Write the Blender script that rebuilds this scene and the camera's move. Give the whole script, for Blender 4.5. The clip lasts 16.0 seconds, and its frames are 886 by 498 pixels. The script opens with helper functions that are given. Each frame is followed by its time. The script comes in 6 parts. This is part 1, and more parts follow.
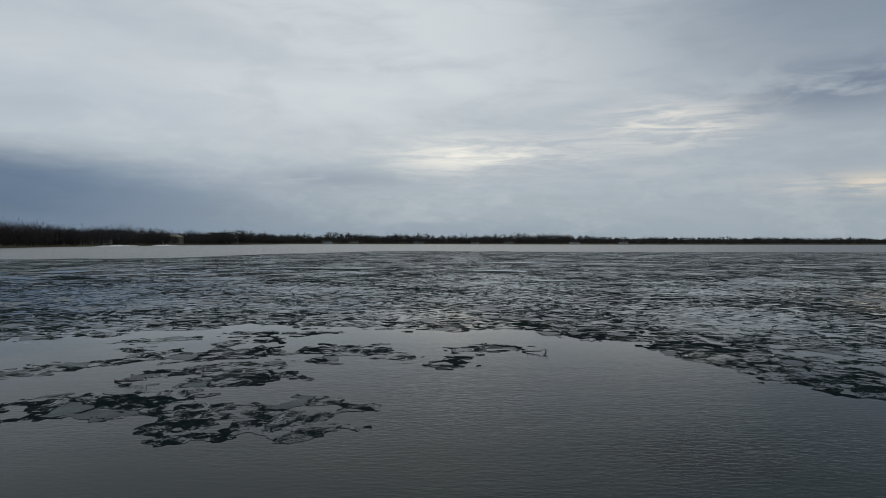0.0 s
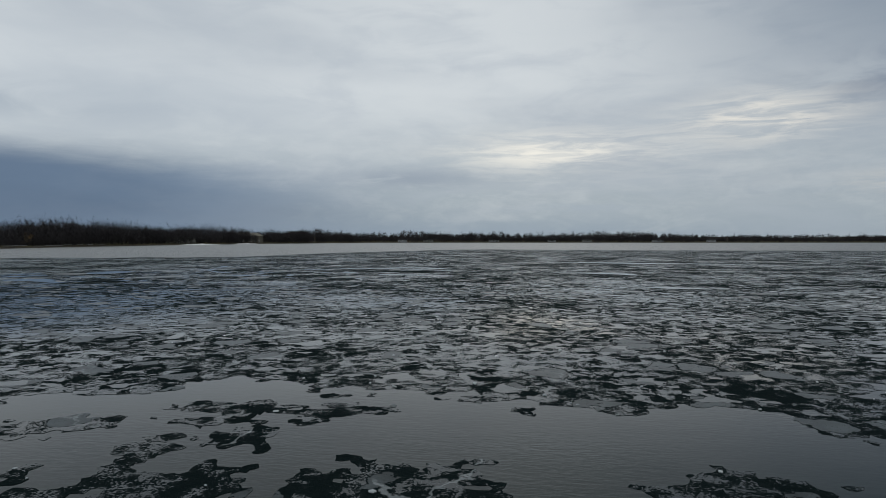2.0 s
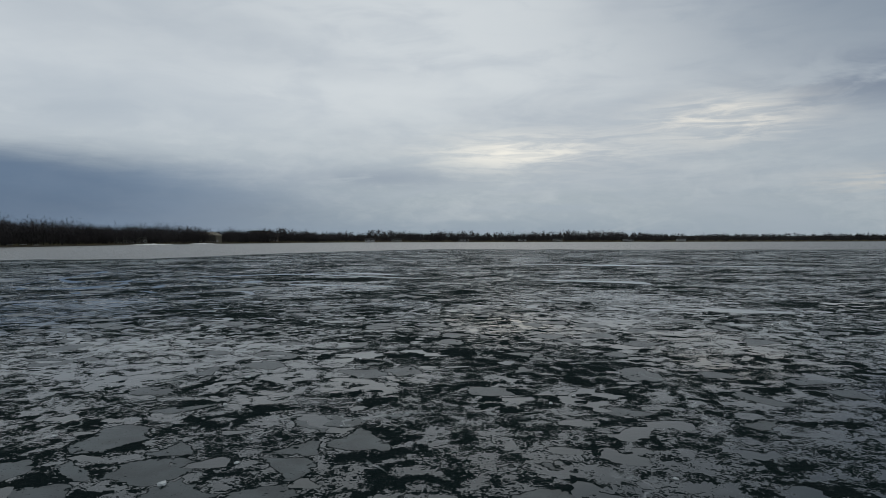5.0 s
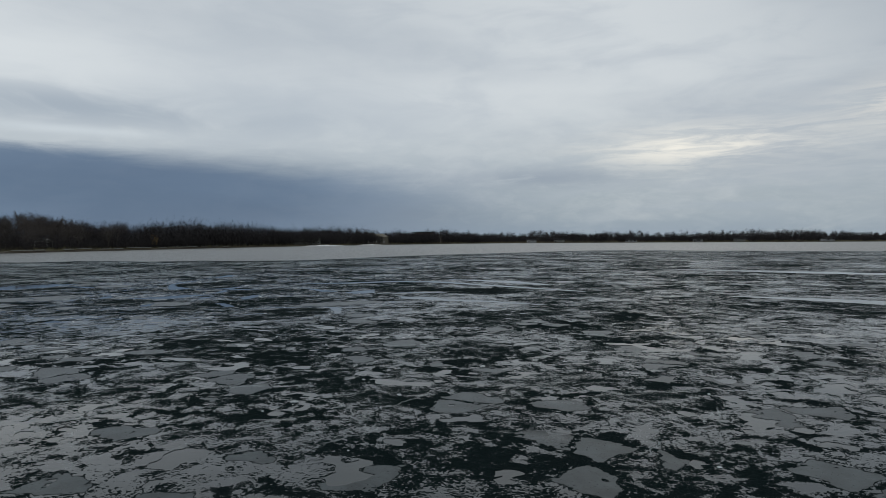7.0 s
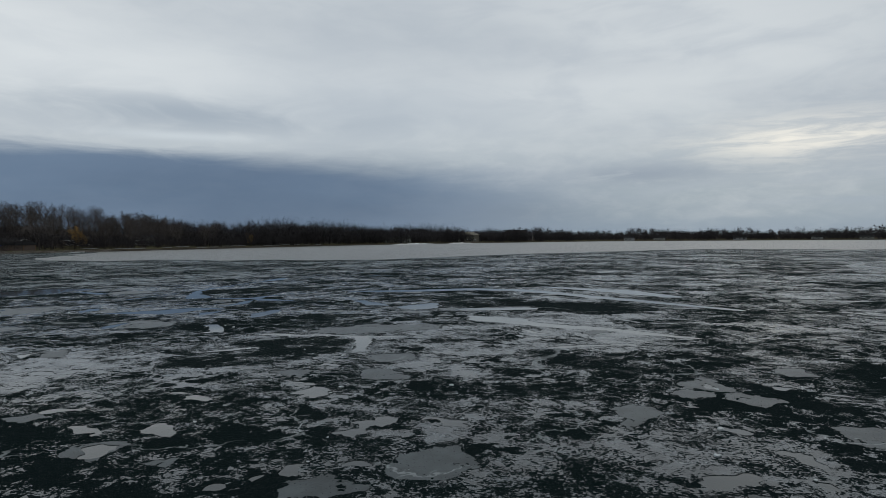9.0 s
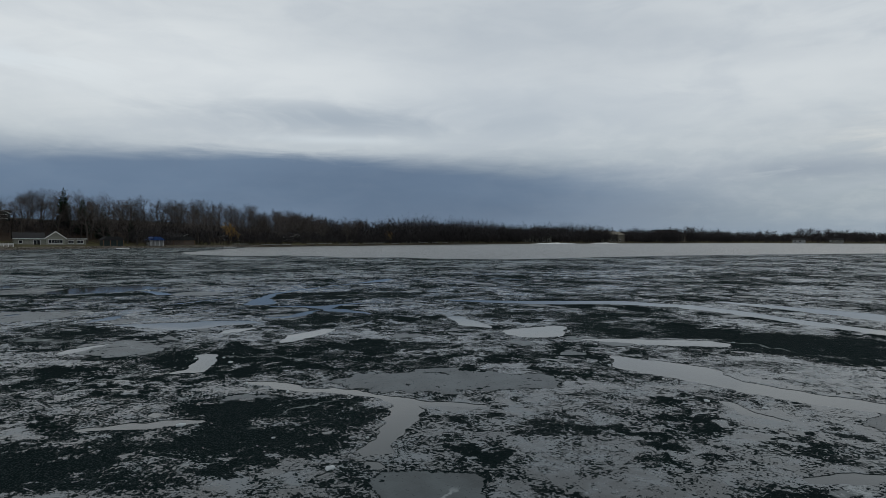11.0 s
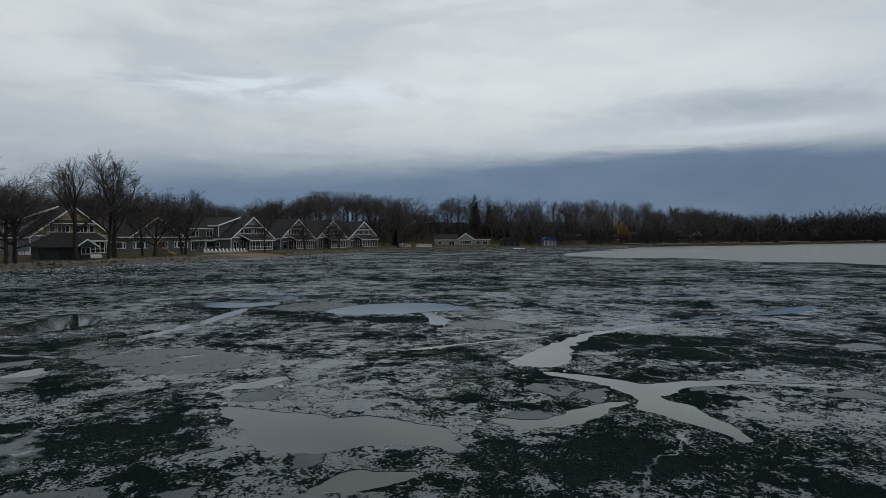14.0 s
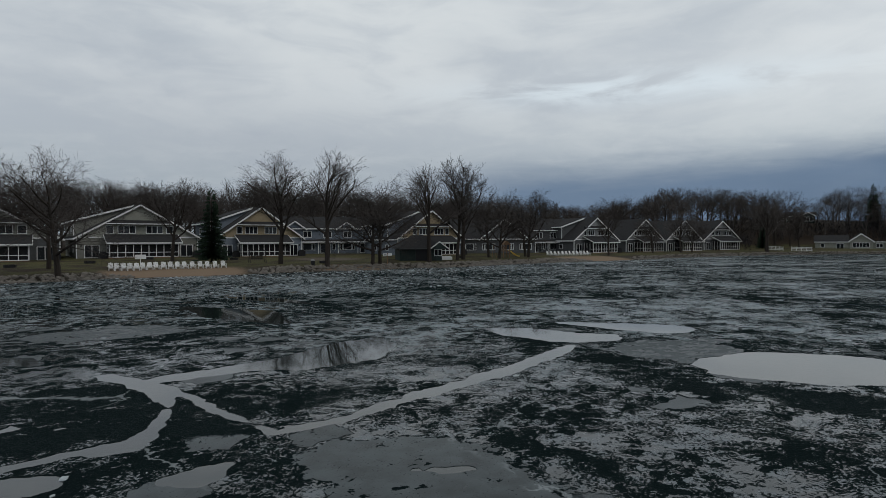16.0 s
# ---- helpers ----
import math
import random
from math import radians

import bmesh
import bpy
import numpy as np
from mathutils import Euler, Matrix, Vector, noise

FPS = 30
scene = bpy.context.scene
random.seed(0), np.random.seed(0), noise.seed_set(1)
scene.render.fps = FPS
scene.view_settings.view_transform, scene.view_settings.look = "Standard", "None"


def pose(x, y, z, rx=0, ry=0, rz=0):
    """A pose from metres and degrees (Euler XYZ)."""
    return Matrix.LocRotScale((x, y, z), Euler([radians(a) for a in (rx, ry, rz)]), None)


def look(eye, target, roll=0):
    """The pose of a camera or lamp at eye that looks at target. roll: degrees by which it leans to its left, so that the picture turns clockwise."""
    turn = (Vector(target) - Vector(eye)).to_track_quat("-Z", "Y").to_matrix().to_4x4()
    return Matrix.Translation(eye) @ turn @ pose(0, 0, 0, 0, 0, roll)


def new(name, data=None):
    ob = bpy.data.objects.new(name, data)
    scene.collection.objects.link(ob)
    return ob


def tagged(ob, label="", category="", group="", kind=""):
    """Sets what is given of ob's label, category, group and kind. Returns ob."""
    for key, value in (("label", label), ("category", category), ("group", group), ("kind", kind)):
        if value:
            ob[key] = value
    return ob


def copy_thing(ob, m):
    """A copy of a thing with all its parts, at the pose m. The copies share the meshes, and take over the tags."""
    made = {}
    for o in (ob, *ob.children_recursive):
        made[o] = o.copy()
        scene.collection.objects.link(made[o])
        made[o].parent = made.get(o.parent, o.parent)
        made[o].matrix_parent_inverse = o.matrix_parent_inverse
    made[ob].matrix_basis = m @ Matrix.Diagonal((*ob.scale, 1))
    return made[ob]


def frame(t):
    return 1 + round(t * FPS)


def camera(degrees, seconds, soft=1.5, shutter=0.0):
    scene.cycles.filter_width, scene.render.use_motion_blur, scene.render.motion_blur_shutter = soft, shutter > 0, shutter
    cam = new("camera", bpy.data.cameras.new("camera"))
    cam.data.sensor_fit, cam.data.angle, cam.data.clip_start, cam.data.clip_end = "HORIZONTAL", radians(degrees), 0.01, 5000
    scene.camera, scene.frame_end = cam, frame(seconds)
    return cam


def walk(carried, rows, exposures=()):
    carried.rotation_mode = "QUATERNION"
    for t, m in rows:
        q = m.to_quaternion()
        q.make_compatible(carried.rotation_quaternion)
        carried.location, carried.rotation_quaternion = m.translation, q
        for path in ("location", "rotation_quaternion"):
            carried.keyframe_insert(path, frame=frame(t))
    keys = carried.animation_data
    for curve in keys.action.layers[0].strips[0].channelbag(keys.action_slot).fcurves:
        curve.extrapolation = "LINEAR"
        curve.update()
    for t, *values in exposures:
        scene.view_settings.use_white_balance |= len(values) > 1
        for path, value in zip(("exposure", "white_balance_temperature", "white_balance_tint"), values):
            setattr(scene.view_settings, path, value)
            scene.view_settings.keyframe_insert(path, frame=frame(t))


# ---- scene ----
cam = camera(71.0, 16.0, soft=0.7)
PATH = [
    (0, (0.059, 0.163, 4.829), (0.064, 2.162, 4.805), 0.1),
    (0.5, (-0.37, 4.289, 4.824), (-0.46, 6.287, 4.795), 0.1),
    (1, (-0.883, 8.413, 4.739), (-1.084, 10.403, 4.71), 0.1),
    (1.5, (-1.443, 12.465, 4.672), (-1.711, 14.446, 4.644), 0.0),
    (2, (-1.97, 16.604, 4.587), (-2.203, 18.591, 4.558), 0.0),
    (2.5, (-2.388, 20.769, 4.506), (-2.529, 22.764, 4.476), 0.1),
    (3, (-2.399, 24.913, 4.448), (-2.466, 26.912, 4.417), 0.0),
    (3.2, (-2.358, 26.559, 4.419), (-2.403, 28.558, 4.389), 0.1),
    (5.3, (-1.632, 42.85, 4.196), (-1.825, 44.84, 4.166), -0.2),
    (5.5, (-1.582, 44.315, 4.194), (-1.828, 46.3, 4.164), -0.1),
    (6, (-1.5, 47.974, 4.197), (-1.882, 49.937, 4.168), -0.1),
    (6.5, (-1.6, 51.57, 4.185), (-2.116, 53.502, 4.157), -0.2),
    (7, (-2.078, 55.088, 4.196), (-2.727, 56.98, 4.17), -0.3),
    (7.5, (-2.803, 58.622, 4.213), (-3.568, 60.47, 4.185), -0.3),
    (8, (-3.84, 62.111, 4.204), (-4.67, 63.93, 4.178), -0.3),
    (8.2, (-4.311, 63.517, 4.195), (-5.153, 65.331, 4.168), -0.4),
    (10.3, (-10.363, 76.481, 3.675), (-11.519, 78.113, 3.645), 0.1),
    (10.5, (-10.802, 77.566, 3.662), (-12.001, 79.166, 3.632), 0.1),
    (11, (-11.874, 80.048, 3.694), (-13.168, 81.572, 3.663), 0.2),
    (11.5, (-13.276, 82.533, 3.746), (-14.658, 83.978, 3.712), 0.2),
    (12, (-14.976, 85.059, 3.857), (-16.458, 86.401, 3.82), -0.1),
    (12.5, (-16.906, 87.364, 3.844), (-18.518, 88.548, 3.81), -0.2),
    (13, (-19.139, 89.373, 3.893), (-20.885, 90.347, 3.854), -0.7),
    (13.5, (-21.728, 91.055, 3.866), (-23.587, 91.791, 3.832), -0.4),
    (14, (-24.328, 92.656, 3.911), (-26.271, 93.131, 3.878), -0.4),
    (14.5, (-27.078, 93.552, 3.996), (-29.067, 93.759, 3.968), -0.5),
    (15, (-29.915, 93.824, 4.087), (-31.914, 93.762, 4.06), -0.3),
    (15.5, (-32.84, 93.545, 4.234), (-34.812, 93.213, 4.207), -0.3),
    (16, (-35.683, 92.623, 4.257), (-37.592, 92.026, 4.233), -0.3),
]
walk(cam, [(t, look(eye, target, roll)) for t, eye, target, roll in PATH])

# world: overcast evening sky, bright cloud deck over a slate-blue bank low in the west
world = bpy.data.worlds.new("sky")
scene.world = world
world.use_nodes = True
W = world.node_tree
W.nodes.clear()


def wn(kind, **k):
    n = W.nodes.new(kind)
    for a, b in k.items():
        setattr(n, a, b)
    return n


def wl(a, b):
    W.links.new(a, b)


def wmath(op, a, b=None, c=None, clamp=False):
    n = wn("ShaderNodeMath", operation=op, use_clamp=clamp)
    for i, v in enumerate((a, b, c)):
        if v is None:
            continue
        if isinstance(v, (int, float)):
            n.inputs[i].default_value = v
        else:
            wl(v, n.inputs[i])
    return n.outputs[0]


def wstep(v, lo, hi):
    n = wn("ShaderNodeMapRange", interpolation_type="SMOOTHSTEP")
    wl(v, n.inputs[0])
    n.inputs[1].default_value, n.inputs[2].default_value = lo, hi
    return n.outputs[0]


def wmix(f, a, b):
    n = wn("ShaderNodeMix", data_type="RGBA")
    if isinstance(f, float):
        n.inputs[0].default_value = f
    else:
        wl(f, n.inputs[0])
    for s, v in ((n.inputs[6], a), (n.inputs[7], b)):
        if isinstance(v, tuple):
            s.default_value = (*v, 1)
        else:
            wl(v, s)
    return n.outputs[2]


w_geo = wn("ShaderNodeTexCoord")
w_sep = wn("ShaderNodeSeparateXYZ")
wl(w_geo.outputs["Generated"], w_sep.inputs[0])
DX, DY, DZ = w_sep.outputs
EL = wmath("MULTIPLY", wmath("ARCSINE", DZ), 180 / math.pi)
AZ = wmath("MULTIPLY", wmath("ARCTAN2", wmath("MULTIPLY", DX, -1.0), DY), 180 / math.pi)  # left of the first heading


def wnoise(sx, sy, sz, detail, seed, rough=0.5, warp=0.3):
    """Cloud noise over azimuth and elevation, in degrees a cell."""
    c = wn("ShaderNodeCombineXYZ")
    wl(wmath("DIVIDE", AZ, sx), c.inputs[0])
    wl(wmath("DIVIDE", EL, sy), c.inputs[1])
    c.inputs[2].default_value = seed
    n = wn("ShaderNodeTexNoise")
    n.inputs["Scale"].default_value = 1.0
    n.inputs["Detail"].default_value = detail
    n.inputs["Roughness"].default_value = rough
    n.inputs["Distortion"].default_value = warp
    wl(c.outputs[0], n.inputs["Vector"])
    return n.outputs[0]


def wspot(az, el, ra, re):
    """A soft round opening in the cloud, 1 in its middle."""
    a = wmath("POWER", wmath("DIVIDE", wmath("SUBTRACT", AZ, az), ra), 2.0)
    b = wmath("POWER", wmath("DIVIDE", wmath("SUBTRACT", EL, el), re), 2.0)
    return wmath("POWER", 2.718, wmath("MULTIPLY", wmath("ADD", a, b), -1.0))


n_big = wnoise(26, 7, 1, 4, 3.1)
n_mid = wnoise(9, 2.6, 1, 5, 8.4, 0.55, 0.6)
n_fine = wnoise(2.6, 1.1, 1, 4, 1.7, 0.6, 0.4)
# deck brightness rises with height
deck = wmix(wstep(EL, 3.0, 15.0), (0.31, 0.37, 0.42), (0.63, 0.67, 0.69))
deck = wmix(wmath("MULTIPLY", wstep(n_big, 0.42, 0.72), 0.6), deck, (0.36, 0.41, 0.47))
deck = wmix(wmath("MULTIPLY", wstep(n_mid, 0.42, 0.74), 0.42), deck, (0.40, 0.45, 0.51))
deck = wmix(wmath("MULTIPLY", wstep(wmath("ADD", wmath("MULTIPLY", n_fine, 0.4), wmath("MULTIPLY", n_mid, 0.6)), 0.58, 0.34), 0.22), deck, (0.68, 0.71, 0.72))
n_streak = wnoise(6.5, 0.85, 1, 5, 5.2, 0.6, 0.5)
# brighter field above the bank in the west, with thin blue-white gaps
deck = wmix(wmath("MULTIPLY", wspot(56, 14, 32, 5.5), 0.6), deck, (0.72, 0.76, 0.78))
deck = wmix(wmath("MULTIPLY", wmath("MULTIPLY", wspot(91, 13.2, 15, 1.3), wstep(n_mid, 0.62, 0.40)), 0.7), deck, (0.74, 0.84, 0.90))
# duller cloud to the south-west, and to the north-east
deck = wmix(wmath("MULTIPLY", wspot(128, 8, 30, 7), 0.45), deck, (0.36, 0.39, 0.44))
deck = wmix(wmath("MULTIPLY", wspot(-34, 20, 22, 12), 0.88), deck, (0.155, 0.205, 0.27))
deck = wmix(wmath("MULTIPLY", wmath("MULTIPLY", wspot(-33, 12.2, 9, 2.2), wstep(n_mid, 0.3, 0.55)), 0.9), deck, (0.15, 0.19, 0.26))
deck = wmix(wmath("MULTIPLY", wspot(30, 19, 22, 7), 0.5), deck, (0.40, 0.45, 0.50))
deck = wmix(wmath("MULTIPLY", wspot(34, 11.5, 11, 2.4), 0.45), deck, (0.34, 0.40, 0.47))
# sun glow through thin places, in streaks
thin = wstep(n_streak, 0.66, 0.36)
glow = wmath("MULTIPLY", wspot(-3.2, 7.9, 7.5, 1.5), wmath("ADD", wmath("MULTIPLY", thin, 0.75), 0.2))
glow2 = wmath("MULTIPLY", wspot(-20.5, 10.0, 5.5, 1.7), wmath("ADD", wmath("MULTIPLY", thin, 0.8), 0.1))
glow3 = wmath("MULTIPLY", wspot(-36, 4.4, 6.5, 0.9), thin)
veil = wmath("MULTIPLY", wspot(-10, 7.5, 17, 4.0), wmath("ADD", wmath("MULTIPLY", thin, 0.5), 0.25))
deck = wmix(wmath("MULTIPLY", veil, 0.3), deck, (0.70, 0.70, 0.67))
deck = wmix(wmath("MULTIPLY", glow, 0.95), deck, (0.92, 0.88, 0.78))
deck = wmix(wmath("MULTIPLY", glow2, 0.9), deck, (0.88, 0.83, 0.73))
deck = wmix(wmath("MULTIPLY", glow3, 0.8), deck, (0.78, 0.68, 0.54))
# slate-blue bank, its top crisp in the west and frayed to either side
bank_top = wmath("ADD", wmath("MULTIPLY", wstep(AZ, -8.0, 42.0), 5.9), wmath("MULTIPLY", wstep(AZ, 56.0, 98.0), -1.3))
bank_top = wmath("ADD", wmath("ADD", bank_top, 1.5), wmath("MULTIPLY", wmath("SUBTRACT", n_big, 0.5), 2.2))
bank_top = wmath("ADD", bank_top, wmath("MULTIPLY", wmath("SUBTRACT", n_streak, 0.5), 1.4))
crisp = wspot(55, 8, 17, 1000)
fray = wmath("SUBTRACT", 2.3, wmath("MULTIPLY", crisp, 1.7))
above = wmath("DIVIDE", wmath("SUBTRACT", EL, bank_top), fray)
side = wmath("MULTIPLY", wstep(AZ, -2.0, 36.0), wstep(AZ, 116.0, 98.0))
bank_col = wmix(wstep(n_big, 0.3, 0.7), (0.060, 0.110, 0.198), (0.094, 0.156, 0.255))
deck = wmix(wmath("MULTIPLY", wmath("MULTIPLY", wstep(above, 1.0, -1.0), side), 0.87), deck, bank_col)
deck = wmix(wmath("MULTIPLY", wmath("MULTIPLY", wspot(50, 10.8, 14, 1.6), wstep(n_mid, 0.2, 0.6)), 0.7), deck, (0.28, 0.34, 0.41))
deck = wmix(wmath("MULTIPLY", wspot(50, 8.9, 6, 0.35), 0.55), deck, (0.62, 0.68, 0.72))
# lower, thinner blue streak under the glow, and the dark lens of cloud above it
deck = wmix(wmath("MULTIPLY", wmath("MULTIPLY", wspot(2, 0.7, 30, 1.5), wstep(n_mid, 0.15, 0.5)), 0.55), deck, (0.20, 0.28, 0.37))
deck = wmix(wmath("MULTIPLY", wmath("MULTIPLY", wspot(9.5, 5.6, 6.5, 0.9), wstep(n_streak, 0.2, 0.5)), 0.75), deck, (0.25, 0.30, 0.37))
deck = wmix(wmath("MULTIPLY", wmath("MULTIPLY", wspot(-9, 6.4, 5.0, 1.0), wstep(n_mid, 0.3, 0.6)), 0.5), deck, (0.33, 0.38, 0.44))
deck = wmix(wmath("MULTIPLY", wmath("MULTIPLY", wspot(-5, 2.9, 6.0, 0.35), wstep(n_streak, 0.3, 0.6)), 0.5), deck, (0.33, 0.39, 0.46))
w_sky = wn("ShaderNodeTexSky", sky_type="NISHITA", sun_disc=False, sun_elevation=radians(46), sun_rotation=radians(3))
w_amt = wn("ShaderNodeMix", data_type="RGBA", blend_type="ADD")
w_amt.inputs[0].default_value = 0.004
wl(deck, w_amt.inputs[6])
wl(w_sky.outputs[0], w_amt.inputs[7])
w_bg = wn("ShaderNodeBackground")
wl(w_amt.outputs[2], w_bg.inputs[0])
w_out = wn("ShaderNodeOutputWorld")
wl(w_bg.outputs[0], w_out.inputs[0])

sun = new("sun", bpy.data.lights.new("sun", "SUN"))
sun.data.energy, sun.data.angle, sun.data.color = 0.5, radians(20), (1.0, 0.94, 0.86)
sun.matrix_world = look((30, 600, 640), (0, 0, 0))


# ---- materials ----
class Mat:
    """A node material with a few short-hands."""

    def __init__(self, name):
        self.m = bpy.data.materials.new(name)
        self.m.use_nodes = True
        self.t = self.m.node_tree
        self.b = self.t.nodes["Principled BSDF"]
        self.pos = None

    def node(self, kind, **k):
        n = self.t.nodes.new(kind)
        for a, b in k.items():
            setattr(n, a, b)
        return n

    def put(self, sock, v):
        if isinstance(v, (int, float)):
            sock.default_value = v
        elif isinstance(v, tuple):
            sock.default_value = (*v, 1) if len(v) == 3 and sock.type == "RGBA" else v
        else:
            self.t.links.new(v, sock)

    def coords(self, kind="world"):
        if kind == "world":
            return self.node("ShaderNodeNewGeometry").outputs["Position"]
        return self.node("ShaderNodeTexCoord").outputs["Object"]

    def noise(self, scale, detail=4, rough=0.55, vec=None, stretch=(1, 1, 1), offset=(0, 0, 0), warp=0.0, turn=0.0):
        mp = self.node("ShaderNodeMapping")
        self.put(mp.inputs["Vector"], vec or self.coords())
        mp.inputs["Scale"].default_value = stretch
        mp.inputs["Location"].default_value = offset
        mp.inputs["Rotation"].default_value = (0, 0, turn)
        n = self.node("ShaderNodeTexNoise")
        n.inputs["Scale"].default_value, n.inputs["Detail"].default_value = scale, detail
        n.inputs["Roughness"].default_value, n.inputs["Distortion"].default_value = rough, warp
        self.put(n.inputs["Vector"], mp.outputs[0])
        return n.outputs[0]

    def step(self, v, lo, hi, a=0.0, b=1.0):
        n = self.node("ShaderNodeMapRange", interpolation_type="SMOOTHSTEP")
        self.put(n.inputs[0], v)
        for i, x in enumerate((lo, hi, a, b)):
            self.put(n.inputs[i + 1], x)
        return n.outputs[0]

    def math(self, op, a, b=0.0, clamp=False):
        n = self.node("ShaderNodeMath", operation=op, use_clamp=clamp)
        self.put(n.inputs[0], a)
        self.put(n.inputs[1], b)
        return n.outputs[0]

    def mix(self, f, a, b):
        n = self.node("ShaderNodeMix", data_type="RGBA")
        self.put(n.inputs[0], f)
        self.put(n.inputs[6], a)
        self.put(n.inputs[7], b)
        return n.outputs[2]

    def mixf(self, f, a, b):
        n = self.node("ShaderNodeMix", data_type="FLOAT")
        self.put(n.inputs[0], f)
        self.put(n.inputs[2], a)
        self.put(n.inputs[3], b)
        return n.outputs[0]

    def bump(self, h, strength, dist):
        n = self.node("ShaderNodeBump")
        n.inputs["Strength"].default_value, n.inputs["Distance"].default_value = 1.0, dist
        self.put(n.inputs["Strength"], strength)
        self.put(n.inputs["Height"], h)
        self.put(self.b.inputs["Normal"], n.outputs[0])

    def set(self, **k):
        names = dict(color="Base Color", rough="Roughness", spec="Specular IOR Level", metal="Metallic", ior="IOR", coat="Coat Weight")
        for a, v in k.items():
            self.put(self.b.inputs[names[a]], v)
        return self


def plain(name, color, rough=0.7, var=0.25, scale=6.0, metal=0.0, spec=0.12, bump=0.0, random_tint=0.0, stretch=(1, 1, 1), fine=40.0):
    """A weathered surface: colour varied at two scales, with fine relief."""
    m = Mat(name)
    v = m.coords("object")
    a = m.noise(scale, 4, vec=v, stretch=stretch)
    b = m.noise(fine, 3, vec=v, stretch=stretch)
    k = m.math("ADD", m.math("MULTIPLY", m.math("SUBTRACT", a, 0.5), 2 * var), m.math("MULTIPLY", m.math("SUBTRACT", b, 0.5), var))
    if random_tint:
        oi = m.node("ShaderNodeObjectInfo")
        k = m.math("ADD", k, m.math("MULTIPLY", m.math("SUBTRACT", oi.outputs["Random"], 0.5), random_tint))
    hi = tuple(min(1.0, c * 1.6) for c in color)
    lo = tuple(c * 0.4 for c in color)
    col = m.mix(m.math("ADD", k, 0.5, clamp=True), lo, hi)
    m.set(color=col, rough=m.mixf(a, rough - 0.08, min(1.0, rough + 0.08)), metal=metal, spec=spec)
    if bump:
        m.bump(b, bump, 0.02)
    return m.m


def water_material():
    m = Mat("lake_water")
    calm = m.noise(0.05, 3, offset=(3, 9, 0))
    sep = m.node("ShaderNodeSeparateXYZ")
    m.put(sep.inputs[0], m.coords())
    # the breeze reaches the open reach beyond the ice and the pool by the launch
    far = m.step(m.math("ADD", sep.outputs[1], m.math("MULTIPLY", sep.outputs[0], -0.25)), 135.0, 190.0)
    near = m.step(sep.outputs[1], 46.0, 20.0)
    r1 = m.noise(5.0, 3, stretch=(0.6, 1.6, 1), warp=0.4, turn=0.35)
    r2 = m.noise(0.35, 3, stretch=(0.5, 1.5, 1))
    h = m.math("ADD", m.math("MULTIPLY", r1, 0.6), m.math("MULTIPLY", r2, 0.8))
    amount = m.math("ADD", m.math("MULTIPLY", far, 0.9), m.math("MULTIPLY", near, m.step(calm, 0.35, 0.65, 0.03, 0.13)))
    amount = m.math("ADD", amount, 0.004)
    m.bump(h, amount, 0.25)
    m.set(color=m.mix(calm, (0.008, 0.014, 0.013), (0.014, 0.02, 0.02)), rough=m.mixf(far, 0.02, 0.34), ior=m.mixf(near, m.mixf(far, 1.42, 1.85), 1.165), spec=0.5)
    return m.m


# single plates in the sheet: place, half axes, turn
BLACK_PLATES = [(-47.5, 78.9, 2.8, 3.4, 2.43), (-48.5, 82.5, 1.4, 1.9, 2.24), (-54.2, 97.2, 5.4, 1.2, 1.33), (-56.7, 85.6, 2.6, 1.2, 1.88), (-34.4, 97.3, 2.1, 1.2, 1.14),
                (-37.7, 89.3, 2.8, 1.5, 1.8), (-43.5, 106.5, 6.0, 2.6, 0.93), (-22.2, 104.6, 3.6, 2.0, 0.36), (-27.1, 105.8, 3.6, 2.2, 0.53), (-26.8, 95.2, 2.2, 0.9, 0.8),
                (-22.8, 87.5, 2.4, 1.6, 0.97), (-18.6, 90.6, 1.7, 0.8, 0.6), (-15.6, 105.0, 3.6, 3.2, 0.18), (-13.5, 92.9, 1.2, 1.1, 0.12), (-22.6, 85.2, 3.2, 1.8, 1.05)]
GREY_PLATES = [(-47.0, 88.2, 2.0, 1.5, 1.93), (-61.3, 94.1, 2.4, 2.6, 1.51), (-59.0, 68.9, 3.6, 2.2, 2.36), (-45.4, 89.6, 1.9, 1.8, 1.74), (-51.2, 101.2, 1.5, 1.6, 1.26),
               (-22.2, 92.4, 3.2, 1.2, 0.75), (-33.6, 88.9, 1.4, 1.8, 1.37)]


